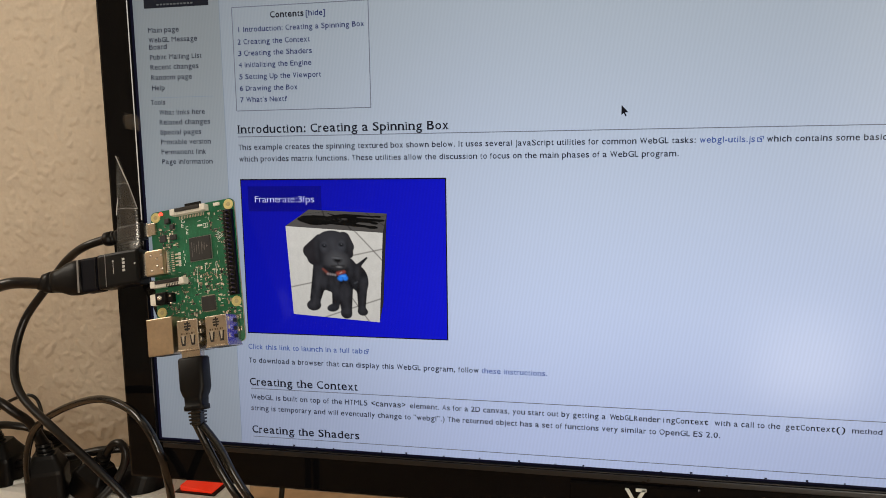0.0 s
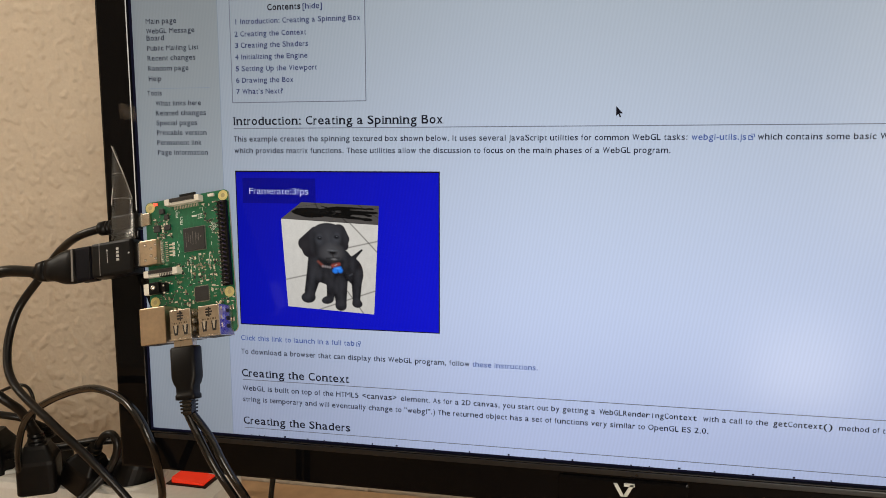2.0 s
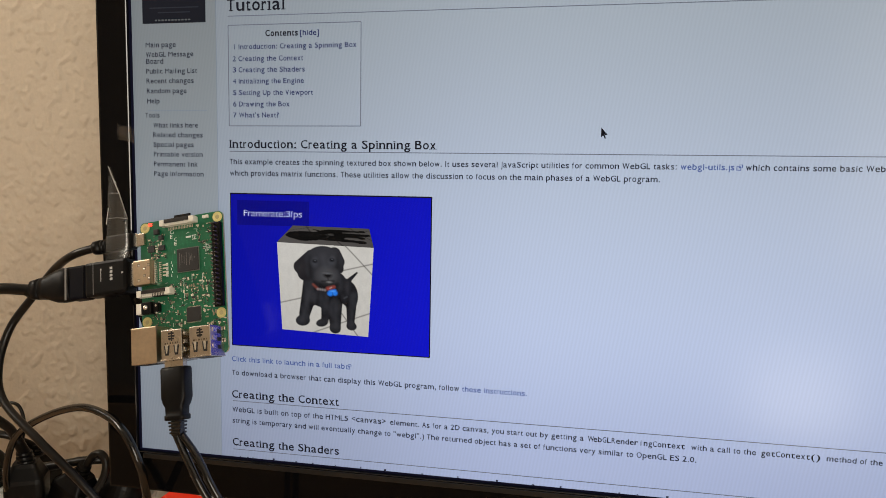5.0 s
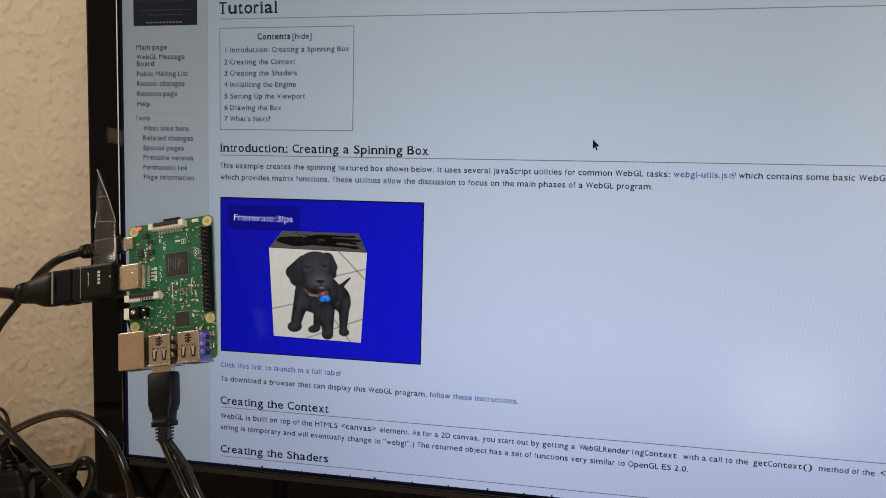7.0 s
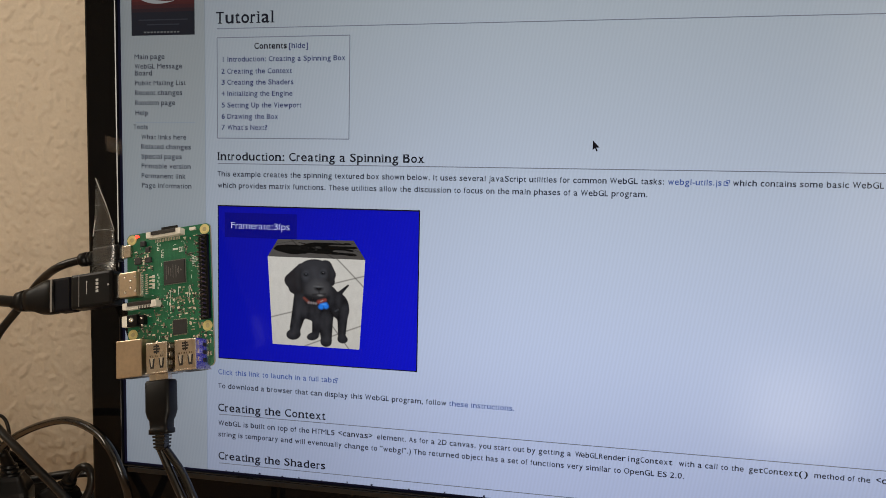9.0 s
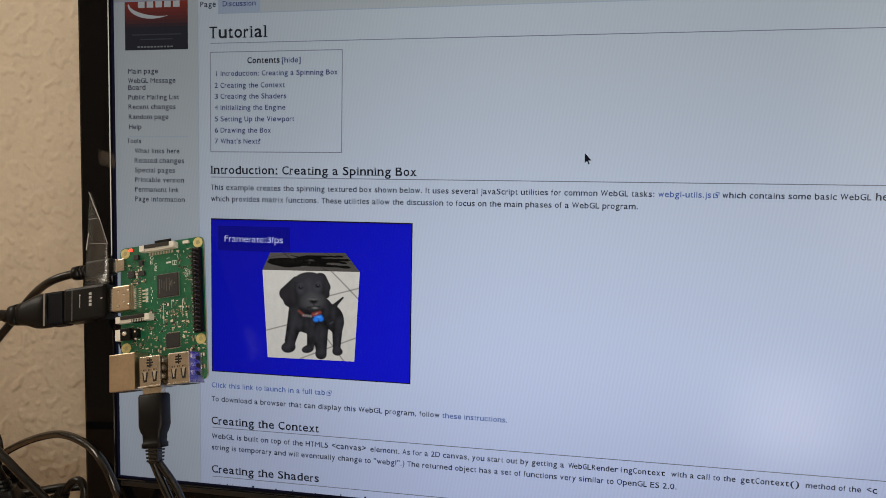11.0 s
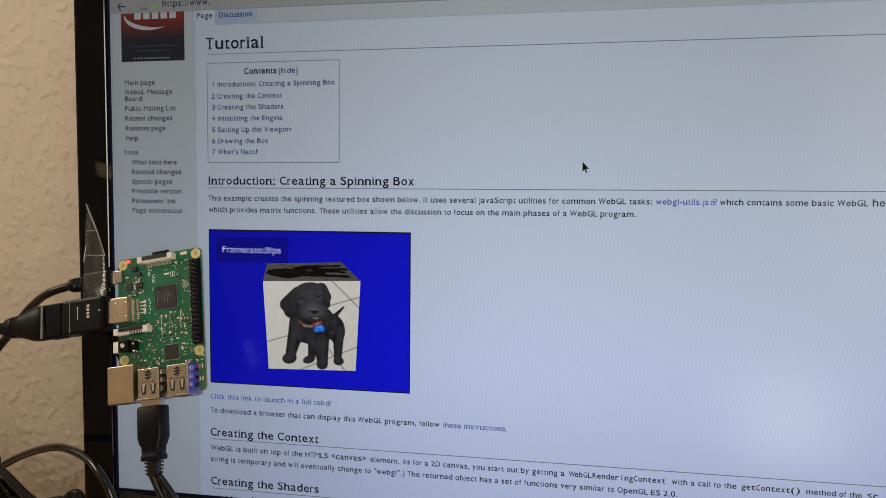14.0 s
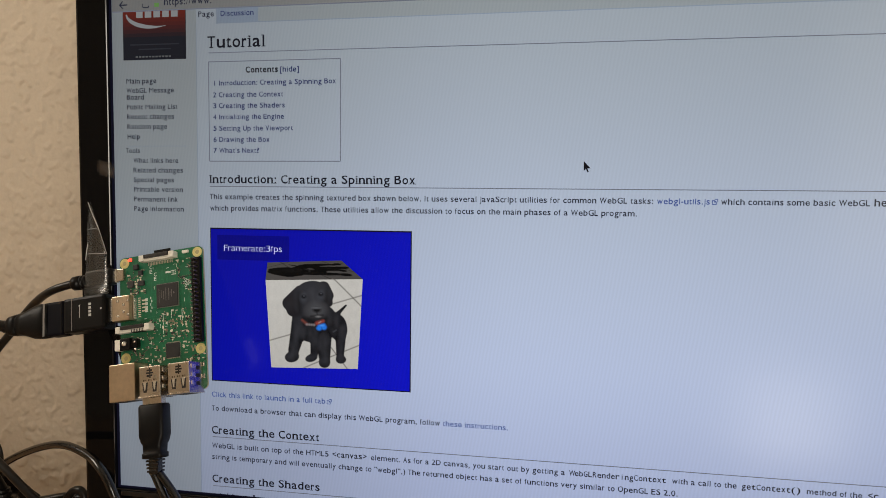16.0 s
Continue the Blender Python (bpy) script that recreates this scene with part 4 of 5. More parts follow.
        bpart("latch", [(u0 + 2.4, u1 - 2.4, v0 - 0.4, v0 + 1.7, 0, 5.6, 0.2)], M_LATCH, c)
        row = (u0 + 2.2, v1 + 0.2) if name == "display_connector" else (u0 + 9.0, v1 - 1.6)
        for k in range(16 if name == "display_connector" else 8):
            bpart("contact", [(row[0] + k * 1.06, row[0] + 0.55 + k * 1.06, row[1], row[1] + 1.9, 0, 0.4 if name == "display_connector" else 4.25, 0)], M_SOLDER if name == "display_connector" else M_STEEL_D, c)
    bpart("memory_card", [(22.3, 33.3, -2.4, 12.0, -2.6, -1.7, 0.3)], M_MATT, pi, "black memory card under the plate")
    bpart("small_cream_block", [(43.2, 47.0, 1.4, 3.2, 0, 1.6, 0.2)], M_CREAM, pi)
    # power and picture sockets
    m = bpart("micro_power_socket", [(-1.2, 4.4, 6.8, 14.4, 0, 2.6, 0.5)], M_STEEL, pi, "small bright metal socket")
    bpart("rim", [(-1.5, -0.7, 6.4, 14.8, -0.1, 2.9, 0.2)], M_SOLDER, m)
    h = bpart("picture_socket", [(-1.2, 10.6, 24.4, 39.6, 0, 6.3, 0.6)], M_COPPERY, pi, "warm-toned metal picture socket")
    for u, v in ((2.2, 27.2), (2.2, 36.2), (6.0, 29.6), (6.0, 33.8), (9.0, 27.4), (9.0, 35.8)):
        slot = bpart("spring_slot", [(u - 0.3, u + 1.5, v - 0.5, v + 1.2, 6.3, 6.34, 0)], M_SMD, h)
        bpart("spring_tab", [(u, u + 1.3, v, v + 1.1, 6.3, 6.55, 0.15)], M_SOLDER, slot)
    bpart("contact_bar", [(10.9, 11.5, 25.2, 38.8, 0, 3.4, 0.2)], M_SOLDER, h)
    for k in range(10):
        bpart("contact", [(12.4, 14.2, 26.0 + k * 1.26, 26.55 + k * 1.26, 0, 0.4, 0)], M_SOLDER, h)
    for k in range(4):
        bpart("resistor", [(15.0, 18.4, 27.6 + k * 2.1, 28.5 + k * 2.1, 0, 0.5, 0.1)], M_CER, pi)
    j = bpart("audio_socket", [(2.6, 9.4, 50.0, 57.2, 0, 4.8, 0.5), (9.4, 13.4, 50.8, 56.4, 0, 3.6, 0.4)], M_MATT, pi, "black audio socket with a pale mouth")
    bpart("cream_block", [(-0.8, 2.8, 50.4, 57.0, 0, 4.8, 0.5)], M_CREAM, j)
    # shiny beads modelled in place of glints on the socket
    for u, v, r in ((5.6, 53.2, 1.7), (11.6, 52.6, 0.85), (12.0, 56.9, 0.8)):
        bm = bmesh.new()
        bmesh.ops.create_icosphere(bm, subdivisions=2, radius=r * MM, matrix=Matrix.Translation((u * MM, -4.4 * MM if r > 1 else -3.2 * MM, -v * MM)))
        part("glint_bead", bm, M_SOLDER, j, "bright bead standing in for a glint", smooth=True)
    # network and data sockets at the lower end
    n = bpart("network_socket", [(1.6, 18.2, 66.0, 87.4, 0, 13.4, 0.5)], M_COPPERY, pi, "boxy metal network socket")
    bpart("mouth", [(3.2, 16.4, 87.3, 87.6, 2.0, 11.5, 0)], M_STEEL_D, n)
    for u in (22.4, 40.4):
        s = bpart("data_socket", [(u, u + 13.2, 69.6, 86.6, 0, 15.4, 0.5)], M_STEEL, pi, "stacked metal data sockets")
        bpart("flange", [(u - 0.5, u + 13.7, 86.3, 87.2, 0.2, 16.0, 0.2)], M_STEEL, s)
        for k in (1.9, 7.9):
            # tapered spring windows with a bright tongue in each
            bm = bmesh.new()
            for w0, w1, v0, v1, h0, mi in ((3.6, 2.2, 78.6, 84.2, 15.44, 0), (1.9, 0.7, 78.4, 83.0, 15.75, 1)):
                q = ((-w0 / 2, v0), (w0 / 2, v0), (w1 / 2, v1), (-w1 / 2, v1))
                top = [bm.verts.new(((u + k + 1.8 + a) * MM, -h0 * MM, -b * MM)) for a, b in q]
                low = [bm.verts.new(((u + k + 1.8 + a) * MM, -15.40 * MM, -b * MM)) for a, b in q]
                bm.faces.new(top).material_index = mi
                for e in range(4):
                    bm.faces.new((top[e], top[(e + 1) % 4], low[(e + 1) % 4], low[e])).material_index = mi
            part("spring_window", bm, [M_STEEL_D, M_SOLDER], s)
        bpart("stamped_mark", [(u + 4.6 + abs(k - 1) * 0.2, u + 8.8 - abs(k - 1) * 0.5, 71.4 + k * 1.5, 72.4 + k * 1.5, 15.4, 15.44, 0) for k in range(3)] + [(u + 6.4, u + 7.2, 70.6, 76.2, 15.4, 15.45, 0), (u + 5.2, u + 6.2, 75.0, 75.7, 15.4, 15.44, 0)], M_STEEL_D, s)
        bpart("code_bar", [(u + 2.4 + k * 1.6, u + 3.4 + k * 1.6 - (k % 2) * 0.5, 76.9, 77.9, 15.4, 15.43, 0) for k in range(6)], M_STAMP, s)
        bpart("side_slot", [(u + 13.2, u + 13.24, 72 + 4.4 * k, 74.2 + 4.4 * k, 4.0, 8.0, 0) for k in range(3)], M_STEEL_D, s)
        bpart("side_tab", [(u + 13.2, u + 13.6, 71.0 + 4.6 * k, 73.4 + 4.6 * k, 8.6 + k, 13.0, 0.15) for k in range(3)], M_SOLDER, s)
        # brighter metal strip imitates the highlight along the shell's edge
        bpart("edge_highlight", [(u + 12.75, u + 13.3, 69.8, 86.4, 15.0, 15.5, 0.25)], M_SOLDER, s)
        bpart("mouth", [(u + 1.0, u + 12.2, 87.1, 87.3, 1.6, 6.6, 0), (u + 1.0, u + 12.2, 87.1, 87.3, 9.0, 14.0, 0)], M_STEEL_D, s)
    # light diode and coils
    bpart("power_light", [(6.4, 8.4, 1.0, 2.6, 0, 1.0, 0.2)], M_LED, pi, "glowing red light diode")
    bpart("coil", [(10.4, 13.6, 5.6, 8.8, 0, 2.2, 0.3), (13.4, 16.2, 9.6, 12.6, 0, 1.8, 0.3)], M_CHIP, pi)
    bpart("regulator", [(5.8, 10.0, 15.2, 19.4, 0, 1.2, 0.2), (13.0, 17.0, 15.8, 19.0, 0, 1.3, 0.2)], M_CHIP, pi)
    # small parts scattered in fields
    rg = random.Random(11)
    tan, dark, sold, pale = [], [], [], []
    fields = ((5, 17, 9, 23, 46), (17, 24, 40, 58, 26), (26, 44, 36, 54, 78), (22, 30, 58, 66, 14), (40, 49, 34, 66, 30), (6, 20, 48, 66, 30), (38, 48, 6, 18, 18), (44, 55, 64, 68, 12), (40, 49, 8, 30, 10))
    for u0, u1, v0, v1, count in fields:
        for _ in range(count):
            u, v = rg.uniform(u0, u1), rg.uniform(v0, v1)
            w, l = rg.choice(((0.5, 1.0), (0.8, 1.6), (0.5, 0.5)))
            if rg.random() < 0.5:
                w, l = l, w
            rg.choice((tan, dark, dark, pale, pale)).append((u, u + w, v, v + l, 0, 0.6, 0))
            if w > l:
                sold += [(u - 0.25, u, v, v + l, 0, 0.45, 0), (u + w, u + w + 0.25, v, v + l, 0, 0.45, 0)]
            else:
                sold += [(u, u + w, v - 0.25, v, 0, 0.45, 0), (u, u + w, v + l, v + l + 0.25, 0, 0.45, 0)]
    tagged(bpart("small_tan_parts", tan, M_SMD, pi), kind="stuff")
    tagged(bpart("small_dark_parts", dark, M_CHIP, pi), kind="stuff")
    tagged(bpart("small_pale_parts", pale, M_CER, pi), kind="stuff")
    tagged(bpart("solder_joints", sold, M_SOLDER, pi), kind="stuff")
    # copper tracks under the lacquer
    tracks = []
    for _ in range(230):
        u, v = rg.uniform(15, 48), rg.uniform(8, 67)
        l1, l2 = rg.uniform(1, 6), rg.uniform(1, 5)
        tracks.append((u, u + 0.16, v, v + l1, 0, 0.02, 0))
        if rg.random() < 0.7:
            tracks.append((u, u + l2, v + l1, v + l1 + 0.16, 0, 0.02, 0))
        if rg.random() < 0.5:
            tracks.append((u - 0.2, u + 0.3, v - 0.25, v + 0.25, 0, 0.025, 0))
    tagged(bpart("track_layer", tracks, material("track_green", (0.012, 0.19, 0.085), 0.35, grain=0.3, scale=600), pi), kind="stuff")
    # white print
    prints = []
    for _ in range(46):
        u, v = rg.uniform(16, 48), rg.uniform(7, 66)
        if 24 < u < 40 and (19 < v < 35 or 55 < v < 66):
            continue
        w, l = rg.choice(((0.25, 1.2), (1.4, 0.25), (0.25, 2.2), (0.6, 0.25)))
        prints.append((u, u + w, v, v + l, 0, 0.03, 0))
    prints += [(16.9, 18.6, 27.0, 28.8, 0, 0.03, 0), (16.9, 18.6, 29.4, 31.2, 0, 0.03, 0), (16.9, 18.6, 31.8, 34.2, 0, 0.03, 0), (16.9, 18.6, 34.8, 35.4, 0, 0.03, 0)]
    prints += [(31, 34.4, 12.4, 13.5, 0, 0.03, 0), (35, 38.0, 12.2, 12.6, 0, 0.03, 0), (35, 38.0, 14.6, 15.0, 0, 0.03, 0), (36.4, 36.8, 12.2, 15.0, 0, 0.03, 0)]
    for k in range(22):
        prints.append((47.6, 48.6, 24.0 + k * 1.5 + 0.4 * (k % 3), 24.25 + k * 1.5 + 0.9 * ((k * 7) % 3) * 0.5, 0, 0.03, 0))
    for k in range(5):
        prints.append((20.4 + (k % 2) * 0.7, 20.9 + (k % 2) * 0.7, 26.5 + k * 2.0, 27.9 + k * 2.0, 0, 0.03, 0))
    prints += [(28.5, 28.8, 38.5, 50.0, 0, 0.03, 0), (28.5, 31.0, 38.2, 38.5, 0, 0.03, 0), (41.0, 41.3, 36.5, 47.0, 0, 0.03, 0), (34.0, 34.3, 36.0, 41.0, 0, 0.03, 0)]
    bpart("white_print", prints, M_SILK, pi)
    # plated feet and contacts in the gap between the data sockets, and beside the outer one
    feet = random.Random(5)
    for k in range(9):
        v = 68.4 + k * 1.9
        bpart("gap_contact", [(36.6 + feet.uniform(0, 1.6), 38.4 + feet.uniform(0, 1.2), v, v + feet.uniform(0.5, 1.2), 0, feet.uniform(0.6, 4.0), 0.15)], feet.choice((M_GOLD, M_SOLDER, M_SMD)), pi)
    bpart("gap_shield", [(36.2, 39.8, 70.0, 86.0, 0, 0.6, 0)], M_SMD, pi)
    # round conformity letters and a berry-like emblem
    bm = bmesh.new()
    for k, (u, v) in enumerate(((44.2, 21.0), (45.6, 20.0), (45.6, 22.0), (44.2, 22.9), (44.2, 19.1), (46.9, 21.0), (42.9, 21.0))):
        add_disc_prism(bm, (u * MM, -v * MM), 0.75 * MM, -0.00004, 0.00002, 14, 0, 0.5 * MM)
    part("round_emblem", bm, M_SILK, pi)
    for word, u, v in (("C", 20.4, 9.6), ("E", 20.4, 12.4), ("C", 23.2, 14.4), ("E", 23.2, 17.0)):
        me = text_mesh(word, u * MM, -v * MM, 3.0 * MM)
        me.materials.append(M_SILK)
        ob = new("printed_letter", me)
        ob.parent, ob.location = pi, (0, -0.00004, 0)
    # socket shadow gap and bright solder feet on the right
    for u0, u1, v0, v1 in ((50.6, 52.2, 66.6, 67.8), (50.6, 52.2, 72.6, 74.0), (54.0, 54.8, 69.5, 72.0), (54.0, 54.8, 76.5, 79.0), (19.0, 20.6, 67, 68.6), (43.5, 44.6, 66.2, 67.2), (46.2, 47.6, 66.0, 67.2)):
        bpart("solder_foot", [(u0, u1, v0, v1, 0, 0.9, 0.2)], M_SOLDER, pi)
    return pi


circuit_board()


def on_board(name, label, category):
    ob = new(name)
    tagged(ob, label, category)
    ob.matrix_world = BOARD
    return ob


def to_world(u, v, h):
    return BOARD @ Vector((u * MM, -h * MM, -v * MM))


def adapter():
    a = on_board("picture_adapter", "short black video adapter plugged into the circuit board", "adapter")
    bpart("plug_shell", [(-4.0, 3.0, 25.2, 38.8, 1.0, 5.8, 0.4)], M_SOLDER, a, "bright metal plug")
    bpart("body", [(-32.8, -4.2, 21.6, 42.8, -2.6, 8.8, 1.8)], M_MATT, a, "black adapter body")
    bpart("rib", [(-26.9, -26.5, 22.6, 41.8, 8.7, 8.95, 0.1)], M_GRIP, a)
    bpart("step", [(-4.6, -2.6, 24.4, 39.8, 0.2, 7.0, 0.5)], M_MATT, a)
    bpart("printed_bar", [(-15.2, -13.4, 26.2 + k * 2.2, 27.7 + k * 2.2, 8.8, 8.84, 0) for k in range(4)], M_PRINT, a)
    bpart("printed_arrow", [(-21.55, -21.2, 27.2, 34.6, 8.8, 8.84, 0), (-21.9, -20.85, 27.0, 27.5, 8.8, 8.84, 0), (-21.75, -21.0, 26.6, 27.0, 8.8, 8.84, 0)], M_PRINT, a)
    bpart("printed_triangle", [(-7.2 + k * 0.25, -6.95 + k * 0.25, 29.8 + abs(k - 2.5) * 0.1 + k * 0.12, 31.2 - k * 0.12, 8.8, 8.84, 0) for k in range(5)], M_PRINT, a)


M_GRIP = material("grip_grey", (0.20, 0.19, 0.18), 0.4)
M_PRINT = material("dim_print", (0.5, 0.5, 0.48), 0.5)
adapter()


def video_cable():
    c = on_board("video_cable", "thick black video cable with a moulded plug", "cable")
    bpart("plug_collar", [(-44.8, -33.0, 22.0, 43.0, -2.0, 8.2, 1.6)], M_BEZEL_IN, c, "satin black plug collar")
    bpart("collar_edge", [(-34.6, -33.9, 23.0, 42.0, 8.1, 8.4, 0.2)], M_MATT, c)
    bpart("grip_line", [(-46.6, -45.3, 22.6, 42.6, 8.75, 9.05, 0.2)], M_GRIP, c, "pale grip line")
    bm = bmesh.new()
    secs = ((-44.6, 10.2, 5.2), (-45.0, 10.7, 5.7), (-51, 10.9, 5.7), (-56, 10.2, 5.4), (-60, 8.6, 5.1), (-63, 7.4, 4.8), (-67.0, 7.0, 4.7), (-67.2, 6.2, 4.4), (-68.2, 6.2, 4.4), (-68.4, 6.8, 4.6), (-74.0, 6.0, 4.4), (-74.3, 4.4, 4.0), (-78, 3.8, 3.8))
    rings = []
    for u, a, b in secs:
        rings.append([bm.verts.new((u * MM, (-3.3 + b * math.sin(t) * (abs(math.sin(t)) ** -0.25 if abs(math.sin(t)) > 1e-6 else 0)) * MM,
                                    (-32.2 + a * math.cos(t) * (abs(math.cos(t)) ** -0.25 if abs(math.cos(t)) > 1e-6 else 0)) * MM)) for t in (2 * math.pi * k / 24 for k in range(24))])
    for a, b in zip(rings, rings[1:]):
        for k in range(24):
            bm.faces.new((a[k], a[(k + 1) % 24], b[(k + 1) % 24], b[k]))
    bm.faces.new(rings[0])
    bm.faces.new(rings[-1])
    part("plug_body", bm, M_MATT, c, smooth=True)
    inv = BOARD.inverted()
    pts = [to_world(-66, 32.2, 3.3), to_world(-74, 32.2, 3.4), Vector((-0.147, -0.024, 0.238)), Vector((-0.168, -0.022, 0.229)), Vector((-0.200, -0.012, 0.202)), Vector((-0.226, 0.005, 0.150)), Vector((-0.245, 0.03, 0.075)), Vector((-0.262, 0.06, DESK_Z + 0.006)), Vector((-0.33, 0.09, DESK_Z + 0.003))]
    part("cord", tube_bm([inv @ p for p in pts], 0.0036), M_CABLE, c, smooth=True)


video_cable()


def cord_thing(name, label, points, radius, category="cable", steps=8, material=M_CABLE):
    p0 = Vector(points[-1])
    ob = part(name, tube_bm([Vector(p) - p0 for p in points], radius, steps), material, smooth=True)
    ob.location = p0
    return tagged(ob, label, category)


def power_cable():
    c = on_board("power_cable", "black micro plug cable looping down from the circuit board", "cable")
    inv = BOARD.inverted()
    bpart("plug_tip", [(-3.2, -0.8, 7.4, 13.8, 0.4, 2.2, 0.2)], M_SOLDER, c)
    bpart("plug_body", [(-21.0, -3.0, 5.4, 15.6, -2.2, 4.6, 1.4)], M_MATT, c, "black moulded plug")
    bm = bmesh.new()
    rings = []
    for u, r in ((-20.6, 3.4), (-21.0, 4.3), (-22.4, 4.4), (-22.6, 3.8), (-23.4, 3.8), (-23.6, 4.4), (-24.8, 4.4), (-25.0, 3.8), (-25.8, 3.8), (-26.0, 4.5), (-30.6, 4.3), (-31.6, 3.2), (-31.8, 2.2)):
        rings.append([bm.verts.new((u * MM, (-1.4 + r * math.cos(k * math.pi / 10)) * MM, (-11.2 + r * math.sin(k * math.pi / 10)) * MM)) for k in range(20)])
    for a, b in zip(rings, rings[1:]):
        for k in range(20):
            bm.faces.new((a[k], a[(k + 1) % 20], b[(k + 1) % 20], b[k]))
    bm.faces.new(rings[0])
    bm.faces.new(rings[-1])
    part("relief", bm, M_MATT, c, "ribbed black strain relief", smooth=True)
    pts = [to_world(-27, 10.6, 1.4), Vector((-0.101, -0.012, 0.260)), Vector((-0.123, -0.002, 0.249)), Vector((-0.142, 0.002, 0.231)), Vector((-0.160, 0.0, 0.208)), Vector((-0.161, -0.010, 0.184)), Vector((-0.149, -0.020, 0.165)),
           Vector((-0.116, -0.030, 0.146)), Vector((-0.086, -0.032, 0.123)), Vector((-0.064, -0.028, 0.096)), Vector((-0.045, -0.020, 0.060)), Vector((-0.03, -0.01, 0.028)), Vector((0.0, 0.0, DESK_Z + 0.003))]
    part("cord", tube_bm([inv @ p for p in pts], 0.0026), M_CABLE, c, smooth=True)


power_cable()


def data_cable():
    """Plug under the data sockets with two thin cords."""
    c = on_board("data_cable", "black plug with two glossy cords hanging below the circuit board", "cable")
    hc = 11.6
    bpart("plug_tip", [(23.2, 35.0, 84.0, 93.0, hc - 2.2, hc + 2.2, 0.2)], M_STEEL, c, "bright metal plug tip")
    bm = bmesh.new()
    secs = ((90.8, 7.2, 4.5), (92, 7.8, 5.2), (108.0, 7.8, 5.2), (111.5, 6.7, 5.0), (113.0, 5.8, 4.5), (117.3, 5.6, 4.3), (117.7, 6.3, 4.6), (120.2, 6.3, 4.6), (120.6, 4.4, 3.6))
    rings = []
    for v, a, b in secs:
        ring = []
        for k in range(28):
            t = 2 * math.pi * k / 28
            ct, st = math.cos(t), math.sin(t)
            x = a * math.copysign(abs(ct) ** 0.35, ct)
            y = b * math.copysign(abs(st) ** 0.35, st)
            ring.append(bm.verts.new(((29.1 + x) * MM, (-hc + y) * MM, -v * MM)))
        rings.append(ring)
    for a, b in zip(rings, rings[1:]):
        for k in range(28):
            bm.faces.new((a[k], a[(k + 1) % 28], b[(k + 1) % 28], b[k]))
    bm.faces.new(rings[0])
    bm.faces.new(rings[-1])
    part("plug_body", bm, M_MATT, c, "black moulded plug body", smooth=True)
    bpart("relief", [(25.0 + 0.2 * k, 33.2 - 0.2 * k, 121.0 + 1.9 * k, 122.2 + 1.9 * k, hc - 3.4, hc + 3.4, 0.5) for k in range(4)] + [(26.2, 32.0, 119, 129, hc - 2.6, hc + 2.6, 0.8)], M_CORD, c)
    inv = BOARD.inverted()
    s = to_world(27.7, 128, hc)
    s2 = to_world(30.8, 128, hc)
    low = [Vector((0.0010, -0.052, 0.154)), Vector((0.0105, -0.054, 0.139)), Vector((0.019, -0.050, 0.121)), Vector((0.027, -0.030, 0.085)), Vector((0.033, 0.0, 0.045)), Vector((0.05, 0.03, DESK_Z + 0.003)), Vector((0.10, 0.06, DESK_Z + 0.003))]
    for start, off in ((s, Vector((-0.0032, 0, 0))), (s2, Vector((0.0032, 0.001, 0)))):
        part("cord", tube_bm([inv @ start] + [inv @ (p + off) for p in low], 0.0021), M_CORD, c, smooth=True)


data_cable()


# ---------- clear tape that holds the plugs to the bezel ----------
def tape_strip(name, label, left, right, lift, curl):
    """A strip of clear film between two edges, slightly wavy and curled away from the bezel."""
    bm = bmesh.new()
    rows, cols = len(left), 5
    g = []
    for i in range(rows):
        row = []
        for k in range(cols):
            s = k / (cols - 1)
            x = left[i][0] + (right[i][0] - left[i][0]) * s
            z = left[i][1] + (right[i][1] - left[i][1]) * s
            w = 0.0006 * math.sin(i * 1.7 + k * 1.1) + curl * (s - 0.5) ** 2 * 4
            row.append(bm.verts.new((x, -lift[i] - w, z)))
        g.append(row)
    for i in range(rows - 1):
        for k in range(cols - 1):
            bm.faces.new((g[i][k], g[i][k + 1], g[i + 1][k + 1], g[i + 1][k]))
    sol = bmesh.ops.solidify(bm, geom=list(bm.faces), thickness=0.00012)
    del sol
    ob = part(name, bm, M_FILM, smooth=True)
    return tagged(ob, label, "tape")


clear = tape_strip("tape", "creased clear tape over the black plug on the bezel",
           [(-0.0733, 0.3150), (-0.0738, 0.3000), (-0.0745, 0.2850), (-0.0750, 0.2700), (-0.0752, 0.2580)],
           [(-0.0725, 0.3148), (-0.0660, 0.2990), (-0.0605, 0.2840), (-0.0590, 0.2700), (-0.0590, 0.2580)],
           [0.0120, 0.0125, 0.0130, 0.0150, 0.0150], 0.0015)
# pale tubes stand in for light caught on the film's edge and creases
M_CREASE_GLINT = material("tape_crease_glint", (0.62, 0.60, 0.57), 0.3)
for pts, r in (([(-0.0733, -0.0140, 0.3152), (-0.0700, -0.0142, 0.3075), (-0.0660, -0.0145, 0.2990)], 0.00020), ([(-0.0660, -0.0145, 0.2990), (-0.0632, -0.0147, 0.2915), (-0.0605, -0.0150, 0.2840)], 0.00011),
               ([(-0.0737, -0.0142, 0.2985), (-0.0700, -0.0134, 0.2992), (-0.0662, -0.0142, 0.2988)], 0.00008), ([(-0.0745, -0.0155, 0.2835), (-0.0680, -0.0142, 0.2842), (-0.0606, -0.0152, 0.2840)], 0.00009),
               ([(-0.0738, -0.0142, 0.2900), (-0.0742, -0.0150, 0.2850), (-0.0746, -0.0155, 0.2800)], 0.00022)):
    part("crease_glint", tube_bm(pts, r, 4, 6), M_CREASE_GLINT, clear, smooth=True)
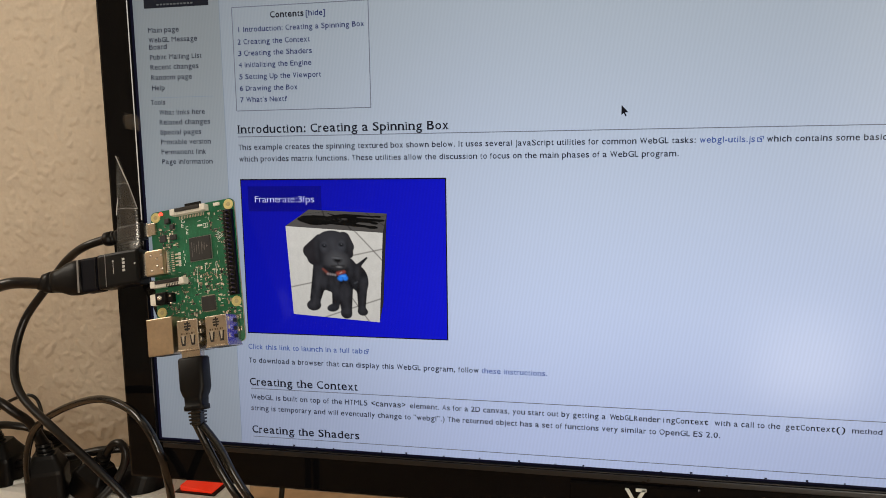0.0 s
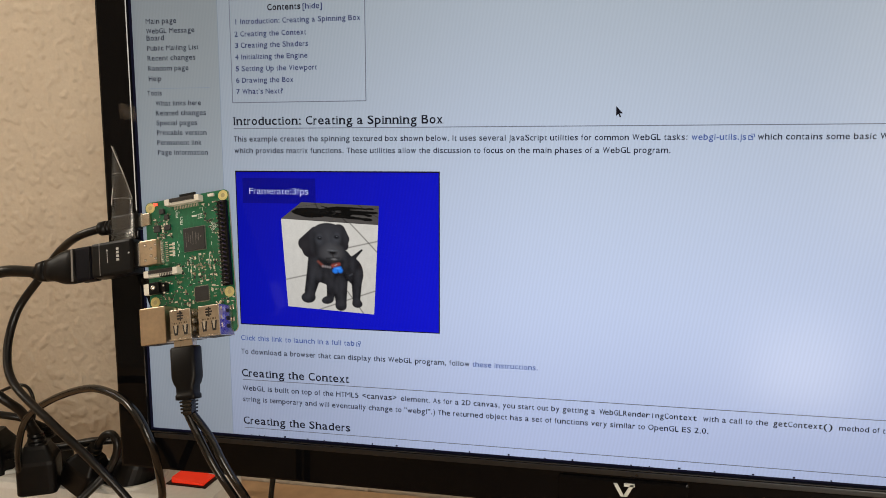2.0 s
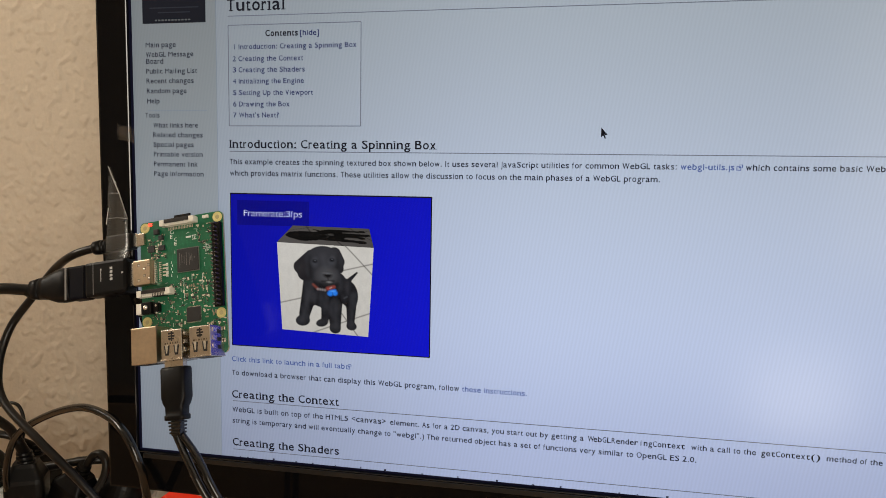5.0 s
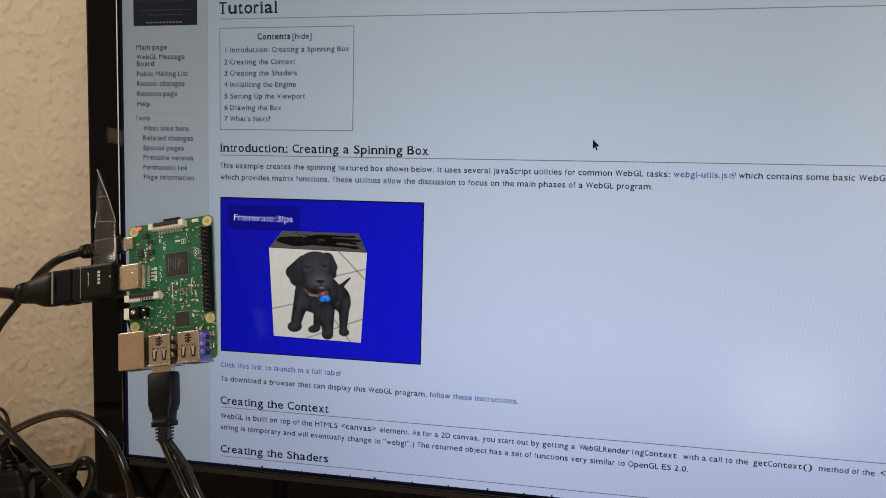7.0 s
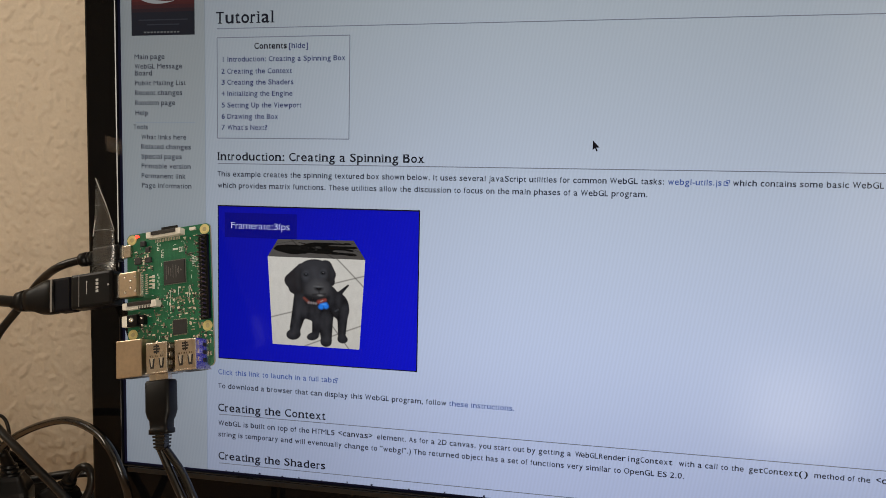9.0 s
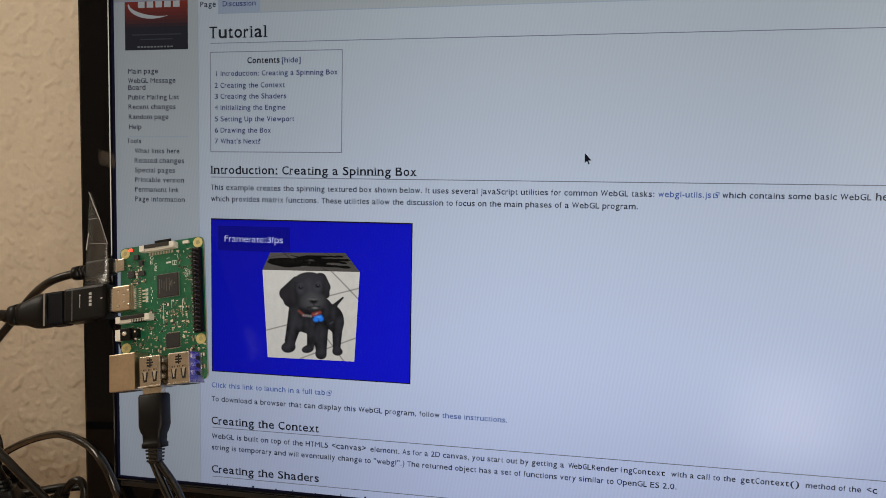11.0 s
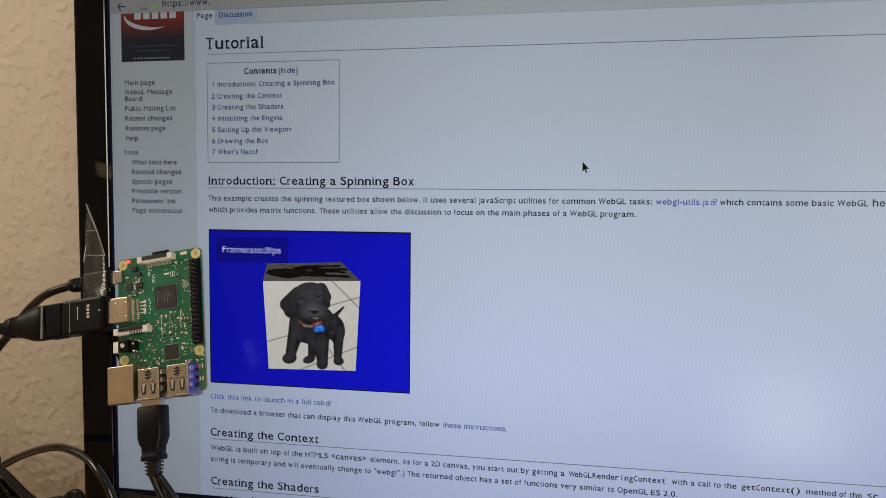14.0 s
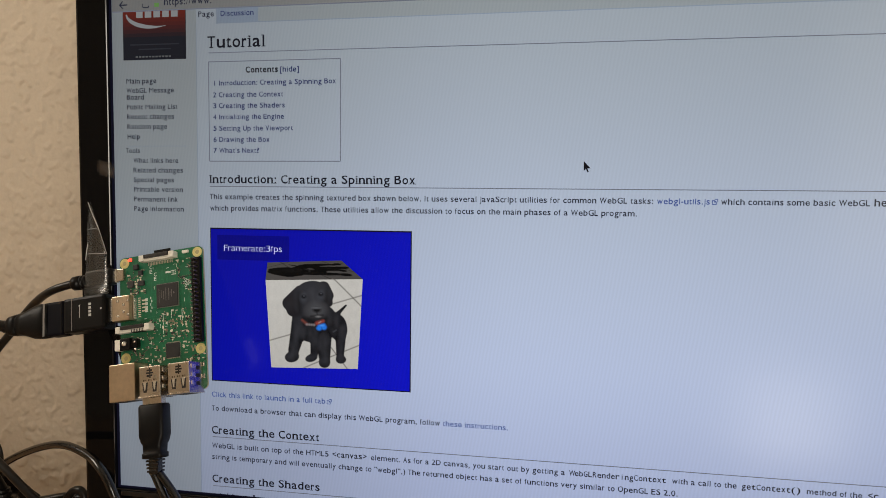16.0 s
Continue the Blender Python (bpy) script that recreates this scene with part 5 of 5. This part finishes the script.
tape_strip("tape", "small clear tape patch stuck on the bezel",
           [(-0.0738, 0.3420), (-0.0738, 0.3370), (-0.0738, 0.3320)], [(-0.0622, 0.3390), (-0.0622, 0.3350), (-0.0622, 0.3300)],
           [0.0036, 0.0034, 0.0034], 0.0002)


tape_strip("tape", "crumpled glossy black tape between the adapter and the bezel",
           [(-0.0665, 0.2400), (-0.0640, 0.2310), (-0.0605, 0.2220), (-0.0580, 0.2120)], [(-0.0540, 0.2385), (-0.0555, 0.2290), (-0.0550, 0.2190), (-0.0548, 0.2100)],
           [0.0080, 0.0058, 0.0050, 0.0040], 0.0012).data.materials[0] = M_CORD


# ---------- power strip and cords on the desk ----------
def power_strip():
    s = new("power_strip")
    tagged(s, "white power strip with a lit red switch under the monitor", "power strip")
    s.matrix_world = Matrix.Translation((-0.0720, 0.0830, DESK_Z)) @ Matrix.Rotation(radians(-2), 4, "Z")
    part("body", box_bm((-0.300, -0.030, 0), (0.010, 0.030, 0.045), 0.006), M_WHITE_PL, s, "white plastic body")
    f = part("switch_frame", box_bm((-0.0370, -0.0062, 0.0445), (-0.0025, 0.0172, 0.0458), 0.0005), M_MATT, s)
    bm = box_bm((-0.0335, -0.0034, 0.0450), (-0.0060, 0.0144, 0.0470), 0.0005)
    for v in bm.verts:
        if v.co.z > 0.0464:
            v.co.z += 0.0030 if v.co.x < -0.030 else 0.0
    part("rocker", bm, M_ROCKER, f, "glowing red rocker")
    for x in (-0.0700, -0.1320, -0.189, -0.251):
        bm = bmesh.new()
        n = 32
        prof = ((0.0262, 0.0445), (0.0256, 0.0474), (0.0242, 0.0478), (0.0224, 0.0462), (0.0215, 0.0400))
        rings = [[bm.verts.new((x + r * math.cos(2 * math.pi * k / n), r * math.sin(2 * math.pi * k / n), z)) for k in range(n)] for r, z in prof]
        for a, b in zip(rings, rings[1:]):
            for k in range(n):
                bm.faces.new((a[k], a[(k + 1) % n], b[(k + 1) % n], b[k]))
        bm.faces.new(rings[-1])
        part("socket", bm, M_GREY_PL, s, smooth=False)


power_strip()


def mains_plug(m, cord, label, size=(0.0175, 0.0175, 0.038), thick=0.0030, round_body=False):
    p = new("mains_plug")
    tagged(p, label, "plug", "plugs in the power strip")
    p.matrix_world = m
    sx, sy, h = size
    bm = bmesh.new()
    n = 32
    rings = []
    # cross-section from a rounded block (or a disc) to the narrow neck
    for z, k in ((0.0, 0.96), (0.001, 1.0), (h * 0.62, 1.0), (h * 0.70, 0.97), (h * 0.92, 0.66), (h, 0.58)):
        ring = []
        for i in range(n):
            t = 2 * math.pi * i / n
            e = 1.0 if round_body else 0.30
            ct, st = math.cos(t), math.sin(t)
            ring.append(bm.verts.new((sx * k * math.copysign(abs(ct) ** e, ct), sy * k * math.copysign(abs(st) ** e, st), z)))
        rings.append(ring)
    for r0, r1 in zip(rings, rings[1:]):
        for i in range(n):
            bm.faces.new((r0[i], r0[(i + 1) % n], r1[(i + 1) % n], r1[i]))
    bm.faces.new(rings[0])
    bm.faces.new(rings[-1])
    part("body", bm, M_MATT, p)
    inv = m.inverted()
    first = inv @ Vector(cord[0])
    path = [Vector((0, 0, h - 0.003)), Vector((0, 0, h + 0.004)), first]
    relief = part("relief", tube_bm(path, thick * 1.35, 5, taper=lambda t: 1.15 - 0.35 * t), M_MATT, p, smooth=True)
    for k in range(3):
        z = h + 0.0005 + 0.0034 * k
        bm = bmesh.new()
        bmesh.ops.create_cone(bm, cap_ends=True, segments=20, radius1=thick * (1.95 - 0.12 * k), radius2=thick * (1.85 - 0.12 * k), depth=0.0017, matrix=Matrix.Translation((first.x * 0.25 * k / 3, first.y * 0.25 * k / 3, z)))
        part("rib", bm, M_MATT, relief)
    part("cord", tube_bm([inv @ Vector(c) for c in cord], thick), M_CABLE, p, smooth=True)


mains_plug(Matrix.Translation((-0.1995, 0.0530, 0.055)) @ Matrix.Rotation(radians(28), 4, "Z"),
           [(-0.2005, 0.046, 0.112), (-0.201, 0.040, 0.122), (-0.205, 0.033, 0.131), (-0.216, 0.028, 0.141), (-0.245, 0.028, 0.142), (-0.29, 0.03, 0.11), (-0.33, 0.04, 0.05), (-0.36, 0.05, DESK_Z + 0.004)], "black mains plug in the power strip", (0.0140, 0.0130, 0.037), 0.0034)
mains_plug(Matrix.Translation((-0.2230, 0.0900, 0.052)) @ Matrix.Rotation(radians(4), 4, "Z"),
           [(-0.228, 0.080, 0.096), (-0.236, 0.072, 0.103), (-0.258, 0.064, 0.104), (-0.30, 0.06, 0.08), (-0.34, 0.07, DESK_Z + 0.004)], "black mains plug with a stiff cord", (0.0150, 0.0150, 0.030), 0.0030)
mains_plug(Matrix.Translation((-0.1760, 0.0690, 0.053)) @ Matrix.Rotation(radians(-10), 4, "Z") @ Matrix.Rotation(radians(26), 4, "Y"),
           [(-0.1600, 0.068, 0.083), (-0.1575, 0.068, 0.089), (-0.1520, 0.068, 0.0955), (-0.1450, 0.067, 0.0970), (-0.1405, 0.066, 0.0905), (-0.1420, 0.064, 0.079), (-0.1490, 0.058, 0.066), (-0.160, 0.042, 0.052), (-0.178, 0.02, 0.030), (-0.20, 0.0, DESK_Z + 0.004)], "black angled plug with a tight cord loop", (0.0140, 0.0130, 0.030), 0.0031)
mains_plug(Matrix.Translation((-0.1430, 0.0790, 0.047)) @ Matrix.Rotation(radians(14), 4, "Y") @ Matrix.Rotation(radians(-16), 4, "X"),
           [(-0.131, 0.093, 0.092), (-0.126, 0.098, 0.098), (-0.112, 0.110, 0.098), (-0.10, 0.13, 0.07), (-0.09, 0.16, DESK_Z + 0.004)], "round black plug sunk in its socket", (0.0185, 0.0185, 0.034), 0.0030, True)
mains_plug(Matrix.Translation((-0.2640, 0.0760, 0.052)) @ Matrix.Rotation(radians(12), 4, "Z"),
           [(-0.268, 0.066, 0.104), (-0.270, 0.060, 0.114), (-0.280, 0.052, 0.122), (-0.300, 0.046, 0.118), (-0.32, 0.05, 0.07), (-0.345, 0.06, DESK_Z + 0.004)], "black mains plug at the far end of the power strip", (0.0165, 0.0155, 0.036), 0.0032)
cord_thing("looped_cord", "glossy black cord arching over to the power strip",
           [(-0.207, 0.045, 0.058), (-0.200, 0.034, 0.090), (-0.183, 0.025, 0.121), (-0.150, 0.012, 0.1428), (-0.104, -0.008, 0.1607), (-0.074, -0.020, 0.161), (-0.055, -0.030, 0.154), (-0.046, -0.031, 0.138), (-0.047, -0.025, 0.124), (-0.053, -0.012, 0.100), (-0.060, 0.0, 0.072), (-0.062, 0.02, 0.035), (-0.05, 0.04, DESK_Z + 0.003)], 0.0025, material=M_CORD)
cord_thing("thin_cord", "thin black cord behind the plugs", [(-0.275, 0.06, 0.085), (-0.256, 0.06, 0.108), (-0.238, 0.06, 0.126), (-0.214, 0.06, 0.134), (-0.206, 0.06, 0.120), (-0.212, 0.062, 0.090), (-0.215, 0.07, 0.058)], 0.0013)
cord_thing("thin_cord", "black cord lying across the power strip", [(-0.300, 0.070, 0.050), (-0.255, 0.075, 0.066), (-0.225, 0.075, 0.074), (-0.195, 0.075, 0.080), (-0.165, 0.078, 0.086), (-0.152, 0.090, 0.080), (-0.148, 0.125, 0.040), (-0.13, 0.15, DESK_Z + 0.003)], 0.0034)
cord_thing("thin_cord", "black cord standing behind the lower bezel", [(0.010, 0.022, 0.118), (0.008, 0.020, 0.096), (0.006, 0.020, 0.080), (0.004, 0.022, 0.050), (0.010, 0.035, DESK_Z + 0.003), (0.05, 0.06, DESK_Z + 0.003)], 0.0018)
cord_thing("flat_cord", "black cord lying on the desk under the monitor", [(0.125, 0.125, DESK_Z + 0.003), (0.090, 0.105, DESK_Z + 0.003), (0.045, 0.085, DESK_Z + 0.003), (0.0, 0.075, DESK_Z + 0.003)], 0.0030)


def window(name, m, w, h):
    win = new(name)
    tagged(win, kind="structure")
    win.matrix_world = m
    bm = bmesh.new()
    for x0, x1, z0, z1 in ((-w / 2, -w / 2 + 0.05, 0, h), (w / 2 - 0.05, w / 2, 0, h), (-w / 2 + 0.05, w / 2 - 0.05, 0, 0.05), (-w / 2 + 0.05, w / 2 - 0.05, h - 0.05, h)):
        add_box(bm, (x0, -0.03, z0), (x1, 0.03, z1), 0.004)
    part("window_frame", bm, M_WHITE_PL, win)
    pane = part("pane", box_bm((-w / 2 + 0.05, -0.004, 0.05), (w / 2 - 0.05, 0.004, h - 0.05)), M_GLASS, win)
    pane.visible_shadow = False


window("window_1", Matrix.Translation((1.0, -2.46, -0.70)), 0.5, 0.6)
# unseen window that only houses the added key light
window("unseen_window_3", Matrix.Translation((1.60, -2.46, -0.02)), 1.04, 1.14)
# unseen window that only houses the added side light
window("unseen_window_2", Matrix.Translation((-0.96, -0.36, 0.50)) @ Matrix.Rotation(radians(90), 4, "Z"), 0.64, 0.68)


# ---------- what moves ----------
def motions():
    axis = Vector((0, -math.sin(radians(22.6)), math.cos(radians(22.6))))
    rows = []
    for t, deg in ((0, -8.3), (4, -4.25), (8, -0.1), (12.5, 3.7), (16, 6.3)):
        rows.append((t, Matrix.Rotation(radians(deg), 4, axis)))
    walk(box, rows)
    spots = ((0, 0.2212, 0.3385), (1, 0.2222, 0.3362), (2, 0.2222, 0.3360), (2.5, 0.2216, 0.3360), (3, 0.2186, 0.3361), (3.5, 0.2165, 0.3382), (4, 0.2188, 0.3406), (6.5, 0.2192, 0.3382),
             (7.5, 0.2178, 0.3372), (8, 0.2182, 0.3402), (9, 0.2212, 0.3412), (11.5, 0.2219, 0.3411), (16, 0.2221, 0.3409))
    walk(pointer, [(t, pose(x, -0.0004, z)) for t, x, z in spots])


motions()
